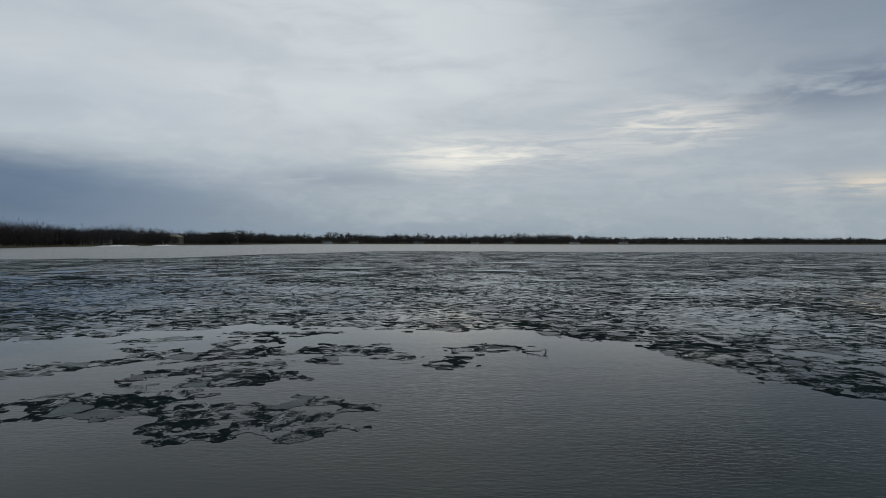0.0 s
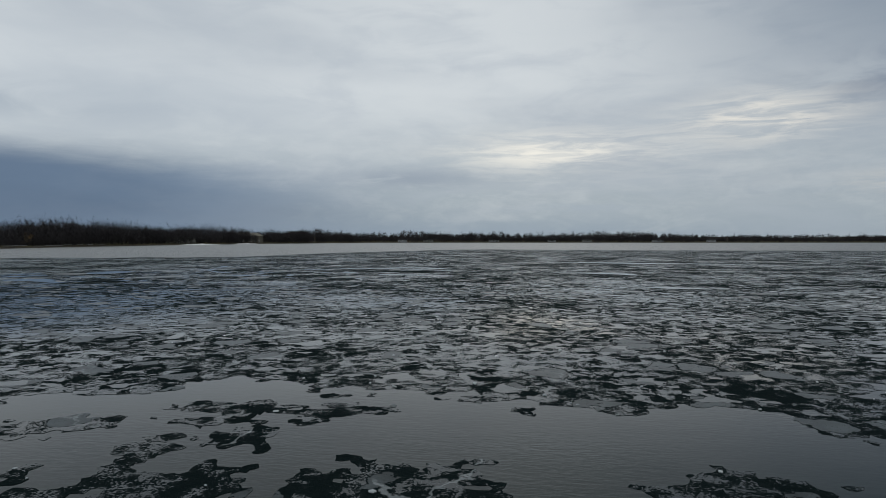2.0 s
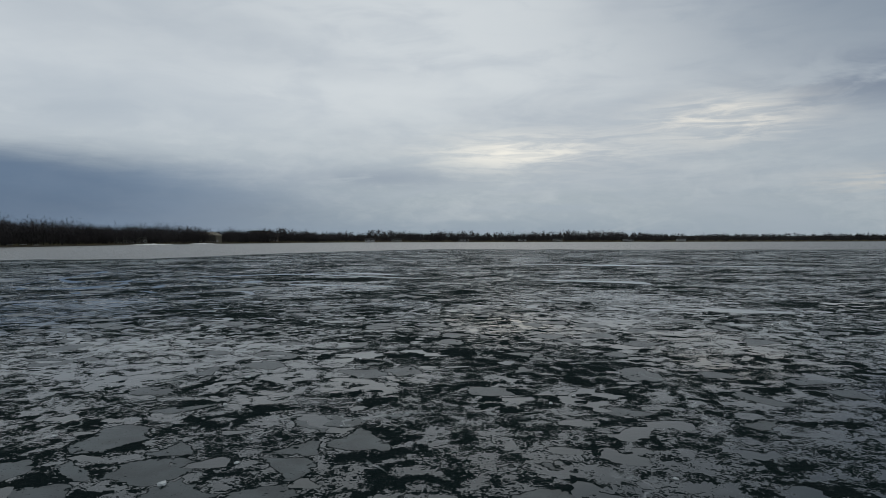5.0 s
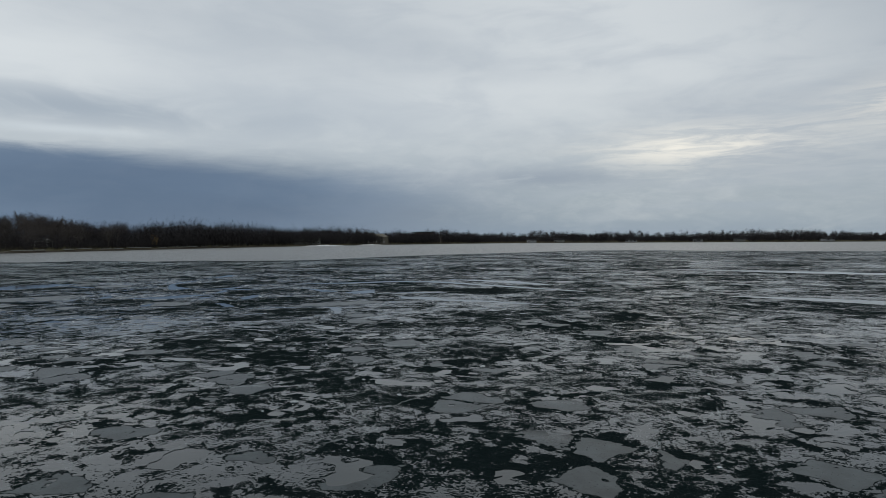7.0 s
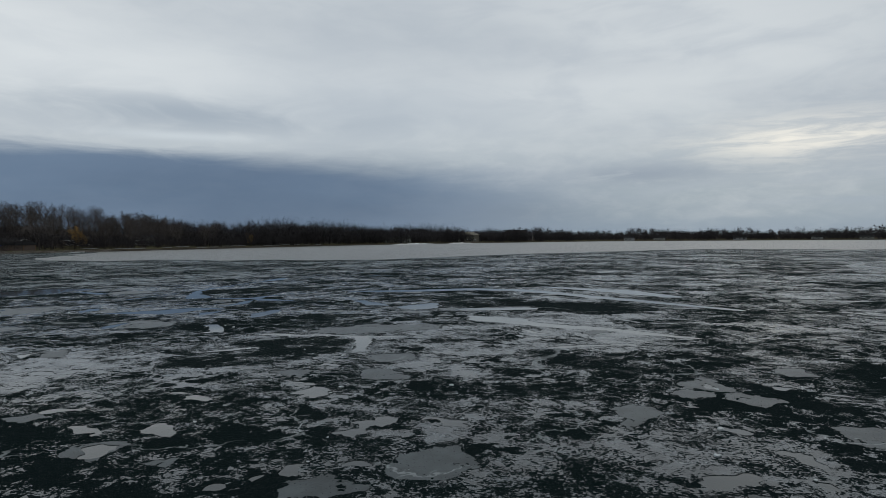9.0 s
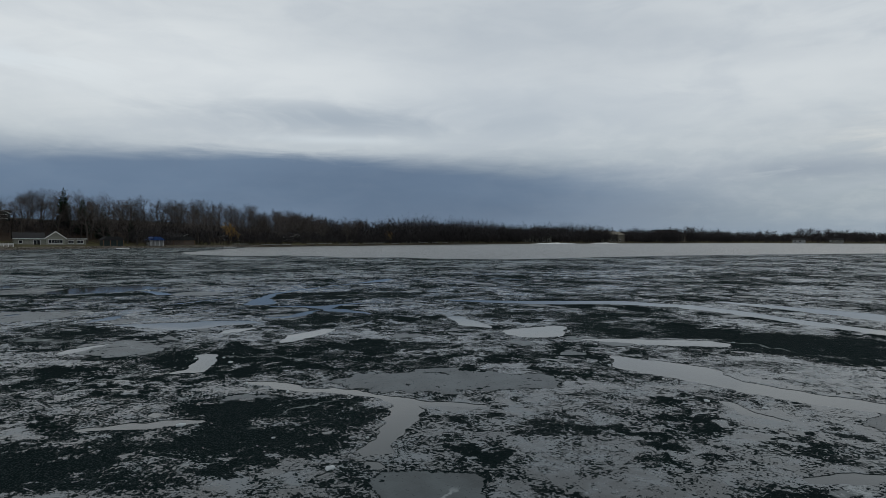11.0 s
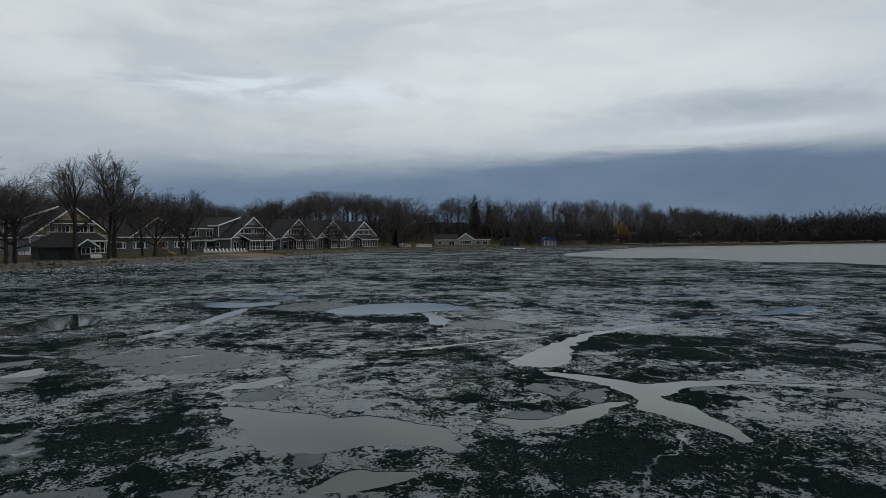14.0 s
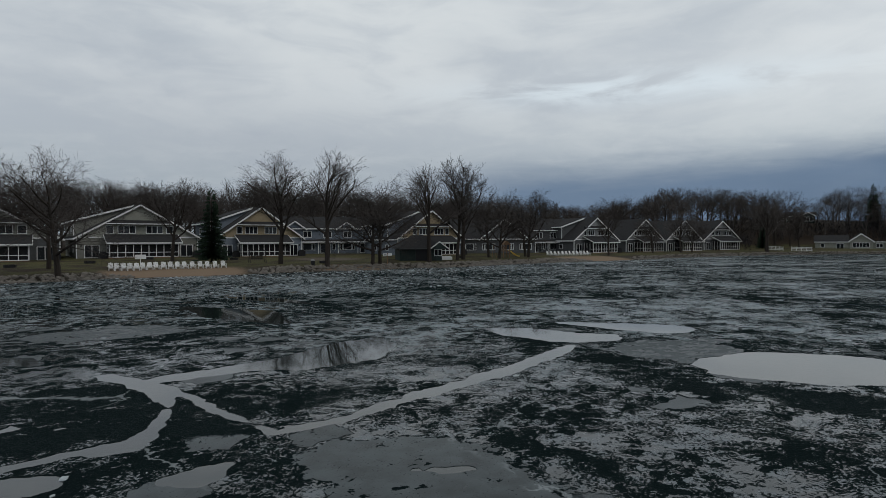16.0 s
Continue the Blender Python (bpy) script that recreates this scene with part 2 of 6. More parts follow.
def ice_material():
    """Black rough slush, a mirror film of melt water over it with ragged, grainy borders, and smooth grey plates with dark seams."""
    m = Mat("lake_ice")
    sep = m.node("ShaderNodeSeparateXYZ")
    m.put(sep.inputs[0], m.coords())
    old = m.step(sep.outputs[1], 64.0, 90.0)  # brash by the launch, wider plates further in
    near = m.step(sep.outputs[1], 46.0, 20.0)  # the dark pool by the launch
    half = lambda v, k: m.math("MULTIPLY", m.math("SUBTRACT", v, 0.5), k)
    patch = m.noise(1.55, 3, 0.5, warp=0.7)
    wide = m.noise(0.36, 4, 0.58, offset=(2, 6, 0), warp=0.7)
    cluster = m.noise(0.085, 3, 0.5, offset=(11, 4, 0))
    mid = m.noise(5.2, 4, 0.64, offset=(5, 2, 0), warp=0.6)
    grain = m.noise(17.0, 2, 0.6, warp=0.6)
    fine = m.noise(41.0, 2, 0.6)
    spread = m.noise(0.42, 2, offset=(7, 3, 2))

    def bent_by(scale, reach, detail):
        bend = m.node("ShaderNodeVectorMath", operation="MULTIPLY_ADD")
        wob = m.node("ShaderNodeTexNoise")
        wob.inputs["Scale"].default_value, wob.inputs["Detail"].default_value, wob.inputs["Roughness"].default_value = scale, detail, 0.62
        m.put(wob.inputs["Vector"], m.coords())
        m.put(bend.inputs[0], wob.outputs["Color"])
        bend.inputs[1].default_value = (reach, reach, 0.0)
        m.put(bend.inputs[2], m.coords())
        return bend.outputs[0]

    def cells(scale, vec, feature):
        v = m.node("ShaderNodeTexVoronoi", feature=feature)
        v.inputs["Scale"].default_value = scale
        m.put(v.inputs["Vector"], vec)
        return v

    bend = bent_by(0.9, 2.4, 6)

    def marked(spots):
        """1 over the given oval plates: place, half axes, turn."""
        best = None
        for cx, cy, a, w, turn in spots:
            mp = m.node("ShaderNodeMapping", vector_type="TEXTURE")
            mp.inputs["Location"].default_value = (cx + 1.2, cy + 1.2, 0)
            mp.inputs["Rotation"].default_value = (0, 0, turn)
            mp.inputs["Scale"].default_value = (a, w, 1000)
            m.put(mp.inputs["Vector"], bend)
            d = m.node("ShaderNodeVectorMath", operation="LENGTH")
            m.put(d.inputs[0], mp.outputs[0])
            best = d.outputs["Value"] if best is None else m.math("MINIMUM", best, d.outputs["Value"])
        return best

    black_d, grey_d = marked(BLACK_PLATES), marked(GREY_PLATES)
    black = m.step(black_d, 1.06, 0.86)
    # where slush shows black: patches half a metre across, gathered in clusters, with grainy borders
    f = m.math("ADD", m.math("ADD", m.math("MULTIPLY", wide, m.mixf(old, 0.38, 0.80)), m.math("MULTIPLY", patch, m.mixf(old, 1.0, 0.6))), half(cluster, 0.6))
    f = m.math("SUBTRACT", f, m.mixf(old, 0.19, 0.20))
    f = m.math("ADD", f, half(mid, 0.64))
    f = m.math("ADD", f, m.math("MULTIPLY", half(grain, 1.0), m.step(spread, 0.36, 0.62, 0.42, 1.25)))
    f = m.math("ADD", f, half(fine, 0.2))
    f = m.math("ADD", f, m.math("MULTIPLY", black, 0.135))
    cut = m.math("SUBTRACT", m.mixf(old, 0.462, 0.455), m.math("MULTIPLY", near, 0.055))
    slush = m.step(m.math("SUBTRACT", f, cut), -0.006, 0.008)
    # smooth plates: small rounded ones in the brash, a few wide ones further in
    vec = bent_by(1.3, 0.9, 4)
    tone = m.node("ShaderNodeSeparateColor")
    m.put(tone.inputs[0], cells(0.8, vec, "F1").outputs["Color"])
    edge = cells(0.8, vec, "DISTANCE_TO_EDGE").outputs["Distance"]
    chosen = m.step(tone.outputs[0], m.mixf(old, 0.85, 0.95), m.mixf(old, 0.855, 0.955))
    chosen = m.math("MULTIPLY", chosen, m.step(black_d, 1.0, 1.2))
    inner = m.step(m.math("ADD", edge, half(mid, 0.10)), 0.055, 0.066)
    plate = m.math("MULTIPLY", chosen, inner)
    seam = m.math("MULTIPLY", m.math("SUBTRACT", chosen, plate), m.step(m.math("ADD", edge, half(mid, 0.10)), 0.028, 0.036))
    marked_plate = m.step(m.math("ADD", grey_d, half(mid, 0.25)), 1.0, 0.97)
    seam = m.math("MAXIMUM", seam, m.math("MULTIPLY", m.step(m.math("ABSOLUTE", m.math("SUBTRACT", m.math("ADD", grey_d, half(mid, 0.25)), 1.02)), 0.035, 0.02), m.step(mid, 0.42, 0.5)))
    plate = m.math("MAXIMUM", plate, marked_plate)
    hole = m.step(m.math("ADD", m.math("MULTIPLY", mid, 0.45), m.math("MULTIPLY", patch, 0.55)), 0.60, 0.615)
    plate = m.math("MULTIPLY", plate, m.math("SUBTRACT", 1.0, hole))
    bare = m.math("SUBTRACT", 1.0, plate)
    slush = m.math("MAXIMUM", m.math("MULTIPLY", slush, bare), seam)
    # colours
    dull = m.noise(1.6, 4, 0.6, offset=(1, 7, 3))
    film = m.mix(m.step(dull, 0.4, 0.66), (0.012, 0.017, 0.018), m.mix(old, (0.030, 0.037, 0.040), (0.072, 0.089, 0.100)))
    frosted = m.math("MULTIPLY", m.step(sep.outputs[0], -50.0, -68.0), m.step(m.math("ADD", m.math("MULTIPLY", dull, 0.6), m.math("MULTIPLY", mid, 0.4)), 0.44, 0.52))
    film = m.mix(frosted, film, m.mix(grain, (0.09, 0.115, 0.128), (0.20, 0.245, 0.265)))
    black_ice = m.mix(grain, (0.0018, 0.0038, 0.0042), (0.0066, 0.0125, 0.0132))
    grey = m.mix(m.step(dull, 0.3, 0.7), (0.014, 0.020, 0.022), (0.040, 0.052, 0.056))
    grey = m.mix(m.math("MULTIPLY", m.step(m.math("ADD", m.math("MULTIPLY", grain, 0.5), m.math("MULTIPLY", fine, 0.5)), 0.58, 0.66), 0.35), grey, (0.11, 0.13, 0.14))
    col = m.mix(plate, m.mix(slush, film, black_ice), grey)
    # pale crumbs along the borders, thin white cracks across the plates
    border = m.math("SUBTRACT", 1.0, m.math("MULTIPLY", m.math("ABSOLUTE", m.math("SUBTRACT", f, m.math("ADD", cut, 0.015))), 26.0), clamp=True)
    crumb = m.math("MULTIPLY", m.math("MULTIPLY", m.step(fine, 0.57, 0.60), bare), m.mixf(border, m.math("MULTIPLY", slush, m.mixf(black, 0.04, 0.1)), 0.75))
    col = m.mix(crumb, col, (0.27, 0.30, 0.31))
    crack = m.step(cells(0.15, bent_by(0.5, 3.0, 5), "DISTANCE_TO_EDGE").outputs["Distance"], 0.0075, 0.002)
    crack = m.math("MULTIPLY", crack, m.math("MULTIPLY", m.step(m.noise(0.3, 2, offset=(8, 1, 0)), 0.48, 0.58), m.mixf(grain, 0.2, 0.9)))
    col = m.mix(m.math("MULTIPLY", crack, 0.8), col, (0.3, 0.33, 0.34))
    rough = m.mixf(plate, m.mixf(slush, m.mixf(m.step(dull, 0.4, 0.66), m.mixf(old, 0.03, 0.14), m.mixf(old, 0.16, 0.34)), 1.0), m.mixf(grain, 0.2, 0.42))
    spec = m.mixf(plate, m.mixf(slush, m.mixf(old, 0.52, 0.42), 0.01), 0.16)
    rough = m.mixf(m.math("MULTIPLY", frosted, m.math("SUBTRACT", 1.0, slush)), rough, 0.6)
    m.set(color=col, rough=m.mixf(crumb, rough, 0.8), spec=m.mixf(m.math("MAXIMUM", crumb, crack), spec, 0.1), ior=m.mixf(slush, m.mixf(near, 1.42, 1.19), m.mixf(near, 1.32, 1.2)))
    h = m.math("ADD", m.math("MULTIPLY", grain, 0.7), m.math("MULTIPLY", fine, 0.4))
    m.bump(h, m.math("ADD", m.math("MULTIPLY", slush, 0.5), m.math("MULTIPLY", plate, 0.06)), 0.05)
    return m.m


def ground_material():
    """Dormant lawn, leaf litter under the trees, sand on the two beaches."""
    m = Mat("winter_ground")
    n1 = m.noise(0.25, 5)
    n2 = m.noise(3.0, 5, 0.65)
    n3 = m.noise(30.0, 3, 0.7)
    grass = m.mix(m.step(n2, 0.35, 0.65), (0.042, 0.043, 0.016), (0.075, 0.068, 0.029))
    litter = m.mix(n3, (0.018, 0.013, 0.009), (0.038, 0.027, 0.019))
    sep = m.node("ShaderNodeSeparateXYZ")
    m.put(sep.inputs[0], m.coords())
    col = m.mix(m.step(m.math("ADD", n1, m.math("MULTIPLY", n2, 0.4)), 0.62, 0.86), grass, litter)
    up = m.step(m.math("ADD", sep.outputs[2], m.math("MULTIPLY", n1, 2.0)), 2.8, 4.0)
    col = m.mix(up, col, litter)
    shore = m.step(m.math("ADD", sep.outputs[2], m.math("MULTIPLY", n2, 0.5)), 1.15, 0.85)
    sand = m.mix(n3, (0.14, 0.098, 0.066), (0.21, 0.154, 0.108))

    def close(x, y, r):
        v = m.node("ShaderNodeVectorMath", operation="DISTANCE")
        m.put(v.inputs[0], m.coords())
        v.inputs[1].default_value = (x, y, 0.5)
        return m.step(m.math("ADD", v.outputs["Value"], m.math("MULTIPLY", n2, 3.0)), r + 2.5, r)

    beach = m.math("MAXIMUM", close(-104, 34, 9.0), m.math("MAXIMUM", close(-175, 83, 10.0), close(-122, 52, 6.0)))
    drive = m.math("MULTIPLY", close(-137, 39, 6.5), m.step(n2, 0.3, 0.6, 0.6, 1.0))
    col = m.mix(drive, col, m.mix(n3, (0.06, 0.048, 0.038), (0.10, 0.083, 0.068)))
    col = m.mix(shore, col, m.mix(beach, m.mix(n2, (0.026, 0.023, 0.017), (0.05, 0.042, 0.032)), sand))
    m.set(color=col, rough=0.95, spec=0.1)
    m.bump(m.math("ADD", n2, n3), 0.5, 0.06)
    return m.m


M_WATER, M_ICE, M_GROUND = water_material(), ice_material(), ground_material()


# ---- helpers of the build ----
def part(name, bm, material, parent=None, label="", smooth=False):
    """Links a bmesh as one mesh object, under a thing or a part."""
    me = bpy.data.meshes.new(name)
    bm.to_mesh(me)
    bm.free()
    me.materials.append(material)
    if smooth:
        me.shade_smooth()
    ob = new(name, me)
    if parent:
        ob.parent = parent
    if label:
        ob["label"] = label
    return ob


def sheet(name, verts, faces, material):
    me = bpy.data.meshes.new(name)
    me.from_pydata(verts, [], faces)
    me.materials.append(material)
    me.update()
    return new(name, me)


def hash2(ix, iy, seed):
    h = (ix.astype(np.int64) * 374761393 + iy.astype(np.int64) * 668265263 + seed * 974711) & 0xFFFFFFFF
    h = ((h ^ (h >> 13)) * 1274126177) & 0xFFFFFFFF
    return ((h ^ (h >> 16)) & 0xFFFF) / 65535.0


def vnoise(x, y, seed):
    ix, iy = np.floor(x), np.floor(y)
    fx, fy = x - ix, y - iy
    fx, fy = fx * fx * (3 - 2 * fx), fy * fy * (3 - 2 * fy)
    a, b = hash2(ix, iy, seed), hash2(ix + 1, iy, seed)
    c, d = hash2(ix, iy + 1, seed), hash2(ix + 1, iy + 1, seed)
    return (a * (1 - fx) + b * fx) * (1 - fy) + (c * (1 - fx) + d * fx) * fy


def fbm(x, y, seed, octaves=4):
    total, amp, s = 0.0, 0.5, 0.0
    for k in range(octaves):
        total = total + amp * vnoise(x * 2**k + 17.3 * k, y * 2**k - 9.1 * k, seed + k)
        s += amp
        amp *= 0.55
    return total / s


# ---- the lake's outline and the land round it ----
SHORE = [(-60, -250), (-68, -40), (-76, 10), (-84.4, 28.2), (-88.8, 30.9), (-94.6, 32.6), (-98.8, 36.4), (-104.5, 41.0), (-109.5, 44.2),
         (-116.4, 49.0), (-121.0, 52.6), (-127.6, 57.2), (-133.6, 64.0), (-145.0, 69.2), (-157.0, 76.2), (-163.0, 80.4), (-176.0, 90.2), (-197, 102.5), (-217, 117.5),
         (-232, 134.5), (-243, 155), (-250, 194), (-254, 240), (-266, 300), (-285, 370), (-298, 450), (-305, 560), (-300, 690),
         (-275, 860), (-230, 1010), (-80, 1085), (220, 1105), (500, 1130), (780, 1190), (1300, 1230), (1900, 1000), (2100, 200), (1500, -700), (300, -700)]


def inland(x, y):
    """Metres inland of the shore; negative on the lake."""
    x, y = np.asarray(x, float), np.asarray(y, float)
    best, inside = np.full(x.shape, 1e9), np.zeros(x.shape, bool)
    for (ax, ay), (bx, by) in zip(SHORE, SHORE[1:] + SHORE[:1]):
        dx, dy = bx - ax, by - ay
        k = np.clip(((x - ax) * dx + (y - ay) * dy) / (dx * dx + dy * dy), 0, 1)
        best = np.minimum(best, np.hypot(x - ax - k * dx, y - ay - k * dy))
        cross = ((ay > y) != (by > y)) & (x < ax + (y - ay) * dx / (dy if dy else 1e-9))
        inside ^= cross
    return np.where(inside, -best, best)


def smooth(v, a, b):
    k = np.clip((v - a) / (b - a), 0, 1)
    return k * k * (3 - 2 * k)


def height(x, y):
    """The land's height; the lake bed under the water."""
    x, y = np.asarray(x, float), np.asarray(y, float)
    s = inland(x, y) + (fbm(x / 6, y / 6, 5, 2) - 0.5) * 1.2
    beach = np.maximum(smooth(np.hypot(x + 103, y - 36), 12, 7), smooth(np.hypot(x + 176, y - 84), 13, 8))
    bank = np.interp(s, [-40, -4, 0, 1.5, 3.5, 12, 30, 60], [-6, -0.8, -0.05, 0.55, 0.85, 1.05, 1.4, 1.9])
    sand = np.interp(s, [-40, -4, 0, 3, 8, 14, 30, 60], [-6, -0.5, -0.02, 0.25, 0.6, 1.0, 1.4, 1.9])
    low = bank * (1 - beach) + sand * beach
    hill = 8.5 * smooth(y, 62, 120) * smooth(y, 420, 250) * smooth(s, 26, 75)
    hill = hill + 3.5 * smooth(s, 60, 130) + 5.0 * smooth(s, 30, 160) * smooth(y, 400, 700) * (0.4 + fbm(x / 260, y / 260, 9, 3))
    return low + hill * (0.8 + 0.4 * fbm(x / 40, y / 40, 12, 3))


def ground():
    """One sheet of land and lake bed to the horizon, finer along the near shore."""
    xs = np.concatenate([np.arange(-4000, -420, 179), np.arange(-420, -290, 8), np.arange(-290, -70, 2.2), np.arange(-70, 400, 30), np.arange(400, 4001, 180)])
    ys = np.concatenate([np.arange(-3000, -90, 145), np.arange(-90, 250, 2.6), np.arange(250, 700, 14), np.arange(700, 1400, 22), np.arange(1400, 4501, 200)])
    gx, gy = np.meshgrid(xs, ys)
    gz = height(gx, gy)
    nx, ny = len(xs), len(ys)
    verts = np.stack([gx.ravel(), gy.ravel(), gz.ravel()], 1).tolist()
    i = (np.arange(ny - 1)[:, None] * nx + np.arange(nx - 1)[None]).ravel()
    faces = np.stack([i, i + 1, i + nx + 1, i + nx], 1).tolist()
    ob = sheet("ground", verts, faces, M_GROUND)
    ob.data.shade_smooth()
    return tagged(ob, "dormant brown-green lawn, leaf litter and sand round the lake", "ground", kind="structure")


def land(x, y):
    return float(height(np.array([x]), np.array([y]))[0])


ground()
water = sheet("water", [(-2500, -2000, 0), (3500, -2000, 0), (3500, 2500, 0), (-2500, 2500, 0)], [(0, 1, 2, 3)], M_WATER)
tagged(water, "dark calm lake water mirroring a grey sky", "water", kind="structure")


# ---- ice ----
LEADS = []


def lead(*points):
    """An open channel through the ice: places and widths along it."""
    LEADS.append(points)


# by the lawn: the long diagonal channel, its side cracks and the pools beyond
lead((-47.8, 84.9, 0.42), (-49.0, 85.8, 0.45), (-51.0, 86.5, 0.65), (-53.1, 87.4, 0.8), (-55.9, 88.6, 0.85), (-60.4, 89.9, 0.75), (-61.3, 90.1, 0.5))
lead((-47.8, 84.9, 0.25), (-48.7, 82.9, 0.35), (-50.2, 80.3, 0.35), (-50.4, 79.5, 0.6))
lead((-51.4, 76.2, 0.6), (-50.9, 78.0, 0.8), (-50.4, 79.5, 1.0), (-48.9, 81.0, 0.25), (-47.8, 81.7, 0.25), (-46.8, 82.3, 0.3), (-45.9, 82.3, 0.9), (-45.2, 81.6, 0.5), (-44.3, 81.2, 0.26))
lead((-51.5, 78.5, 1.1), (-52.8, 79.2, 1.2), (-54.0, 80.1, 1.6), (-55.3, 81.3, 2.9), (-56.9, 81.9, 3.5), (-59.0, 81.8, 3.0), (-60.8, 81.6, 0.9))
lead((-65.2, 85.8, 0.78), (-64.5, 87.6, 2.9), (-63.5, 89.6, 3.0), (-63.8, 90.8, 2.4), (-64.7, 91.5, 0.72))
lead((-68.3, 89.0, 0.9), (-67.7, 91.9, 2.6), (-67.4, 93.7, 3.2), (-68.0, 94.7, 1.2))
lead((-57.3, 95.0, 0.5), (-58.6, 96.6, 4.2), (-59.1, 98.0, 5.6), (-59.3, 99.4, 5.0), (-58.4, 100.8, 3.0), (-57.4, 102.0, 0.7))
lead((-56.0, 99.6, 0.5), (-53.6, 99.6, 1.0), (-52.0, 99.2, 0.7))
lead((-69.6, 64.9, 1.2), (-67.4, 70.0, 4.6), (-64.4, 74.6, 1.2))
lead((-77, 62, 0.5), (-76, 66, 2.4), (-74, 71, 0.6))
lead((-52.3, 70.6, 1.6), (-52.2, 72.3, 0.9))
lead((-43.4, 81.6, 0.77), (-43.8, 82.4, 1.2), (-44.2, 82.5, 0.3))
lead((-44.8, 84.6, 0.6), (-45.1, 85.0, 1.1), (-45.7, 85.1, 0.33))
lead((-46.5, 88.6, 0.15), (-46.7, 89.1, 0.34), (-46.9, 89.6, 0.15))
# the wedge with its long curved tail, and the forked channel beside it
lead((-42.9, 99.5, 0.36), (-42.7, 100.3, 1.9), (-45.2, 102.1, 0.8), (-47.3, 104.3, 0.6), (-48.8, 107.5, 0.5), (-50.6, 113.5, 0.4), (-52.4, 120.2, 0.35))
lead((-41.1, 99.8, 0.39), (-40.3, 100.5, 0.59), (-39.2, 101.2, 0.96), (-38.5, 101.4, 1.4), (-38.8, 102.6, 0.7), (-38.7, 104.3, 0.45), (-38.0, 105.4, 0.35), (-37.0, 107.2, 0.26))
lead((-38.3, 101.1, 0.5), (-37.0, 101.0, 1.15), (-35.5, 101.1, 0.7), (-34.5, 101.1, 0.16))
lead((-39.6, 91.1, 0.22), (-38.2, 92.2, 1.5), (-37.0, 93.1, 2.3), (-37.0, 94.0, 2.1), (-36.4, 95.1, 1.4), (-35.5, 95.5, 0.37))
lead((-37.2, 96.7, 0.25), (-36.5, 97.4, 0.56), (-36.6, 98.5, 0.69), (-37.3, 99.5, 0.5), (-37.6, 100.4, 0.22))
lead((-50.8, 115.3, 0.7), (-51.4, 117.5, 1.4), (-52.9, 120.6, 1.0))
lead((-41.3, 90.7, 0.27), (-41.8, 91.5, 0.95), (-42.4, 92.2, 0.46))
lead((-34.1, 93.0, 0.45), (-34.4, 93.7, 0.95), (-34.4, 94.5, 0.25))
lead((-45.4, 95.2, 0.15), (-45.9, 96.8, 0.3), (-47.1, 101.0, 0.28), (-47.3, 102.5, 0.15))
# pools and channels round the bend of the flight
lead((-25.6, 100.5, 0.8), (-25.1, 101.2, 2.6), (-25.2, 103.2, 0.75))
lead((-22.6, 101.0, 0.44), (-21.8, 101.5, 0.9), (-20.7, 102.0, 1.3), (-18.9, 103.1, 1.3))
lead((-20.4, 98.6, 0.4), (-19.1, 97.8, 1.9), (-17.9, 97.7, 1.9), (-16.6, 96.9, 1.2), (-15.1, 96.7, 1.1), (-14.2, 96.7, 1.2), (-13.0, 96.7, 1.1), (-9.0, 95.5, 0.5))
lead((-35.6, 109.0, 0.6), (-33.8, 110.0, 1.4), (-31.1, 111.5, 2.0), (-27.8, 114.6, 2.2), (-24.0, 115.2, 1.8), (-21.2, 114.1, 1.7), (-17.7, 112.1, 1.5), (-14.0, 110.2, 1.3), (-8, 107, 0.8))
lead((-30.5, 103.0, 0.7), (-28.5, 101.5, 1.3), (-27.2, 101.1, 0.3))
lead((-28.5, 88.0, 0.2), (-28.4, 88.7, 0.75), (-28.9, 89.3, 0.8), (-30.2, 90.2, 0.7))
lead((-30.5, 93.2, 0.29), (-31.2, 94.6, 1.2), (-31.8, 96.3, 0.7))
lead((-33.9, 87.2, 0.4), (-34.4, 88.0, 0.5), (-34.8, 89.0, 0.35))
lead((-26.1, 88.9, 0.2), (-25.2, 89.2, 0.42), (-24.3, 89.4, 0.48), (-23.3, 90.0, 0.5), (-22.1, 90.2, 0.41), (-21.4, 90.2, 0.5), (-21.0, 90.5, 0.33), (-20.1, 91.1, 0.16))
lead((-21.4, 90.1, 0.56), (-20.4, 88.7, 0.52), (-19.8, 87.6, 0.42), (-19.7, 87.2, 0.16), (-19.5, 86.0, 0.08))
lead((-16.0, 95.0, 0.24), (-15.4, 94.3, 0.53), (-14.7, 94.2, 0.26))
lead((-13.7, 90.9, 0.3), (-12.8, 91.8, 0.5), (-11.0, 93.0, 0.3))
lead((-24.8, 84.6, 0.2), (-24.2, 85.6, 0.4), (-23.6, 86.6, 0.2))
# bright streaks further out
lead((0.5, 148.9, 1.6), (10.6, 146.2, 6.0), (23.0, 141.4, 5.0), (41, 140, 2.0))
lead((-23.0, 119.2, 0.9), (-16.3, 117.1, 2.6), (-12.3, 113.9, 1.4))
lead((3.5, 105.4, 0.7), (8.0, 104.3, 2.4), (12.4, 102.6, 3.0), (13.4, 100.1, 1.4))
lead((10.0, 79.0, 0.6), (12.6, 78.2, 2.2), (15.6, 77.4, 0.7))


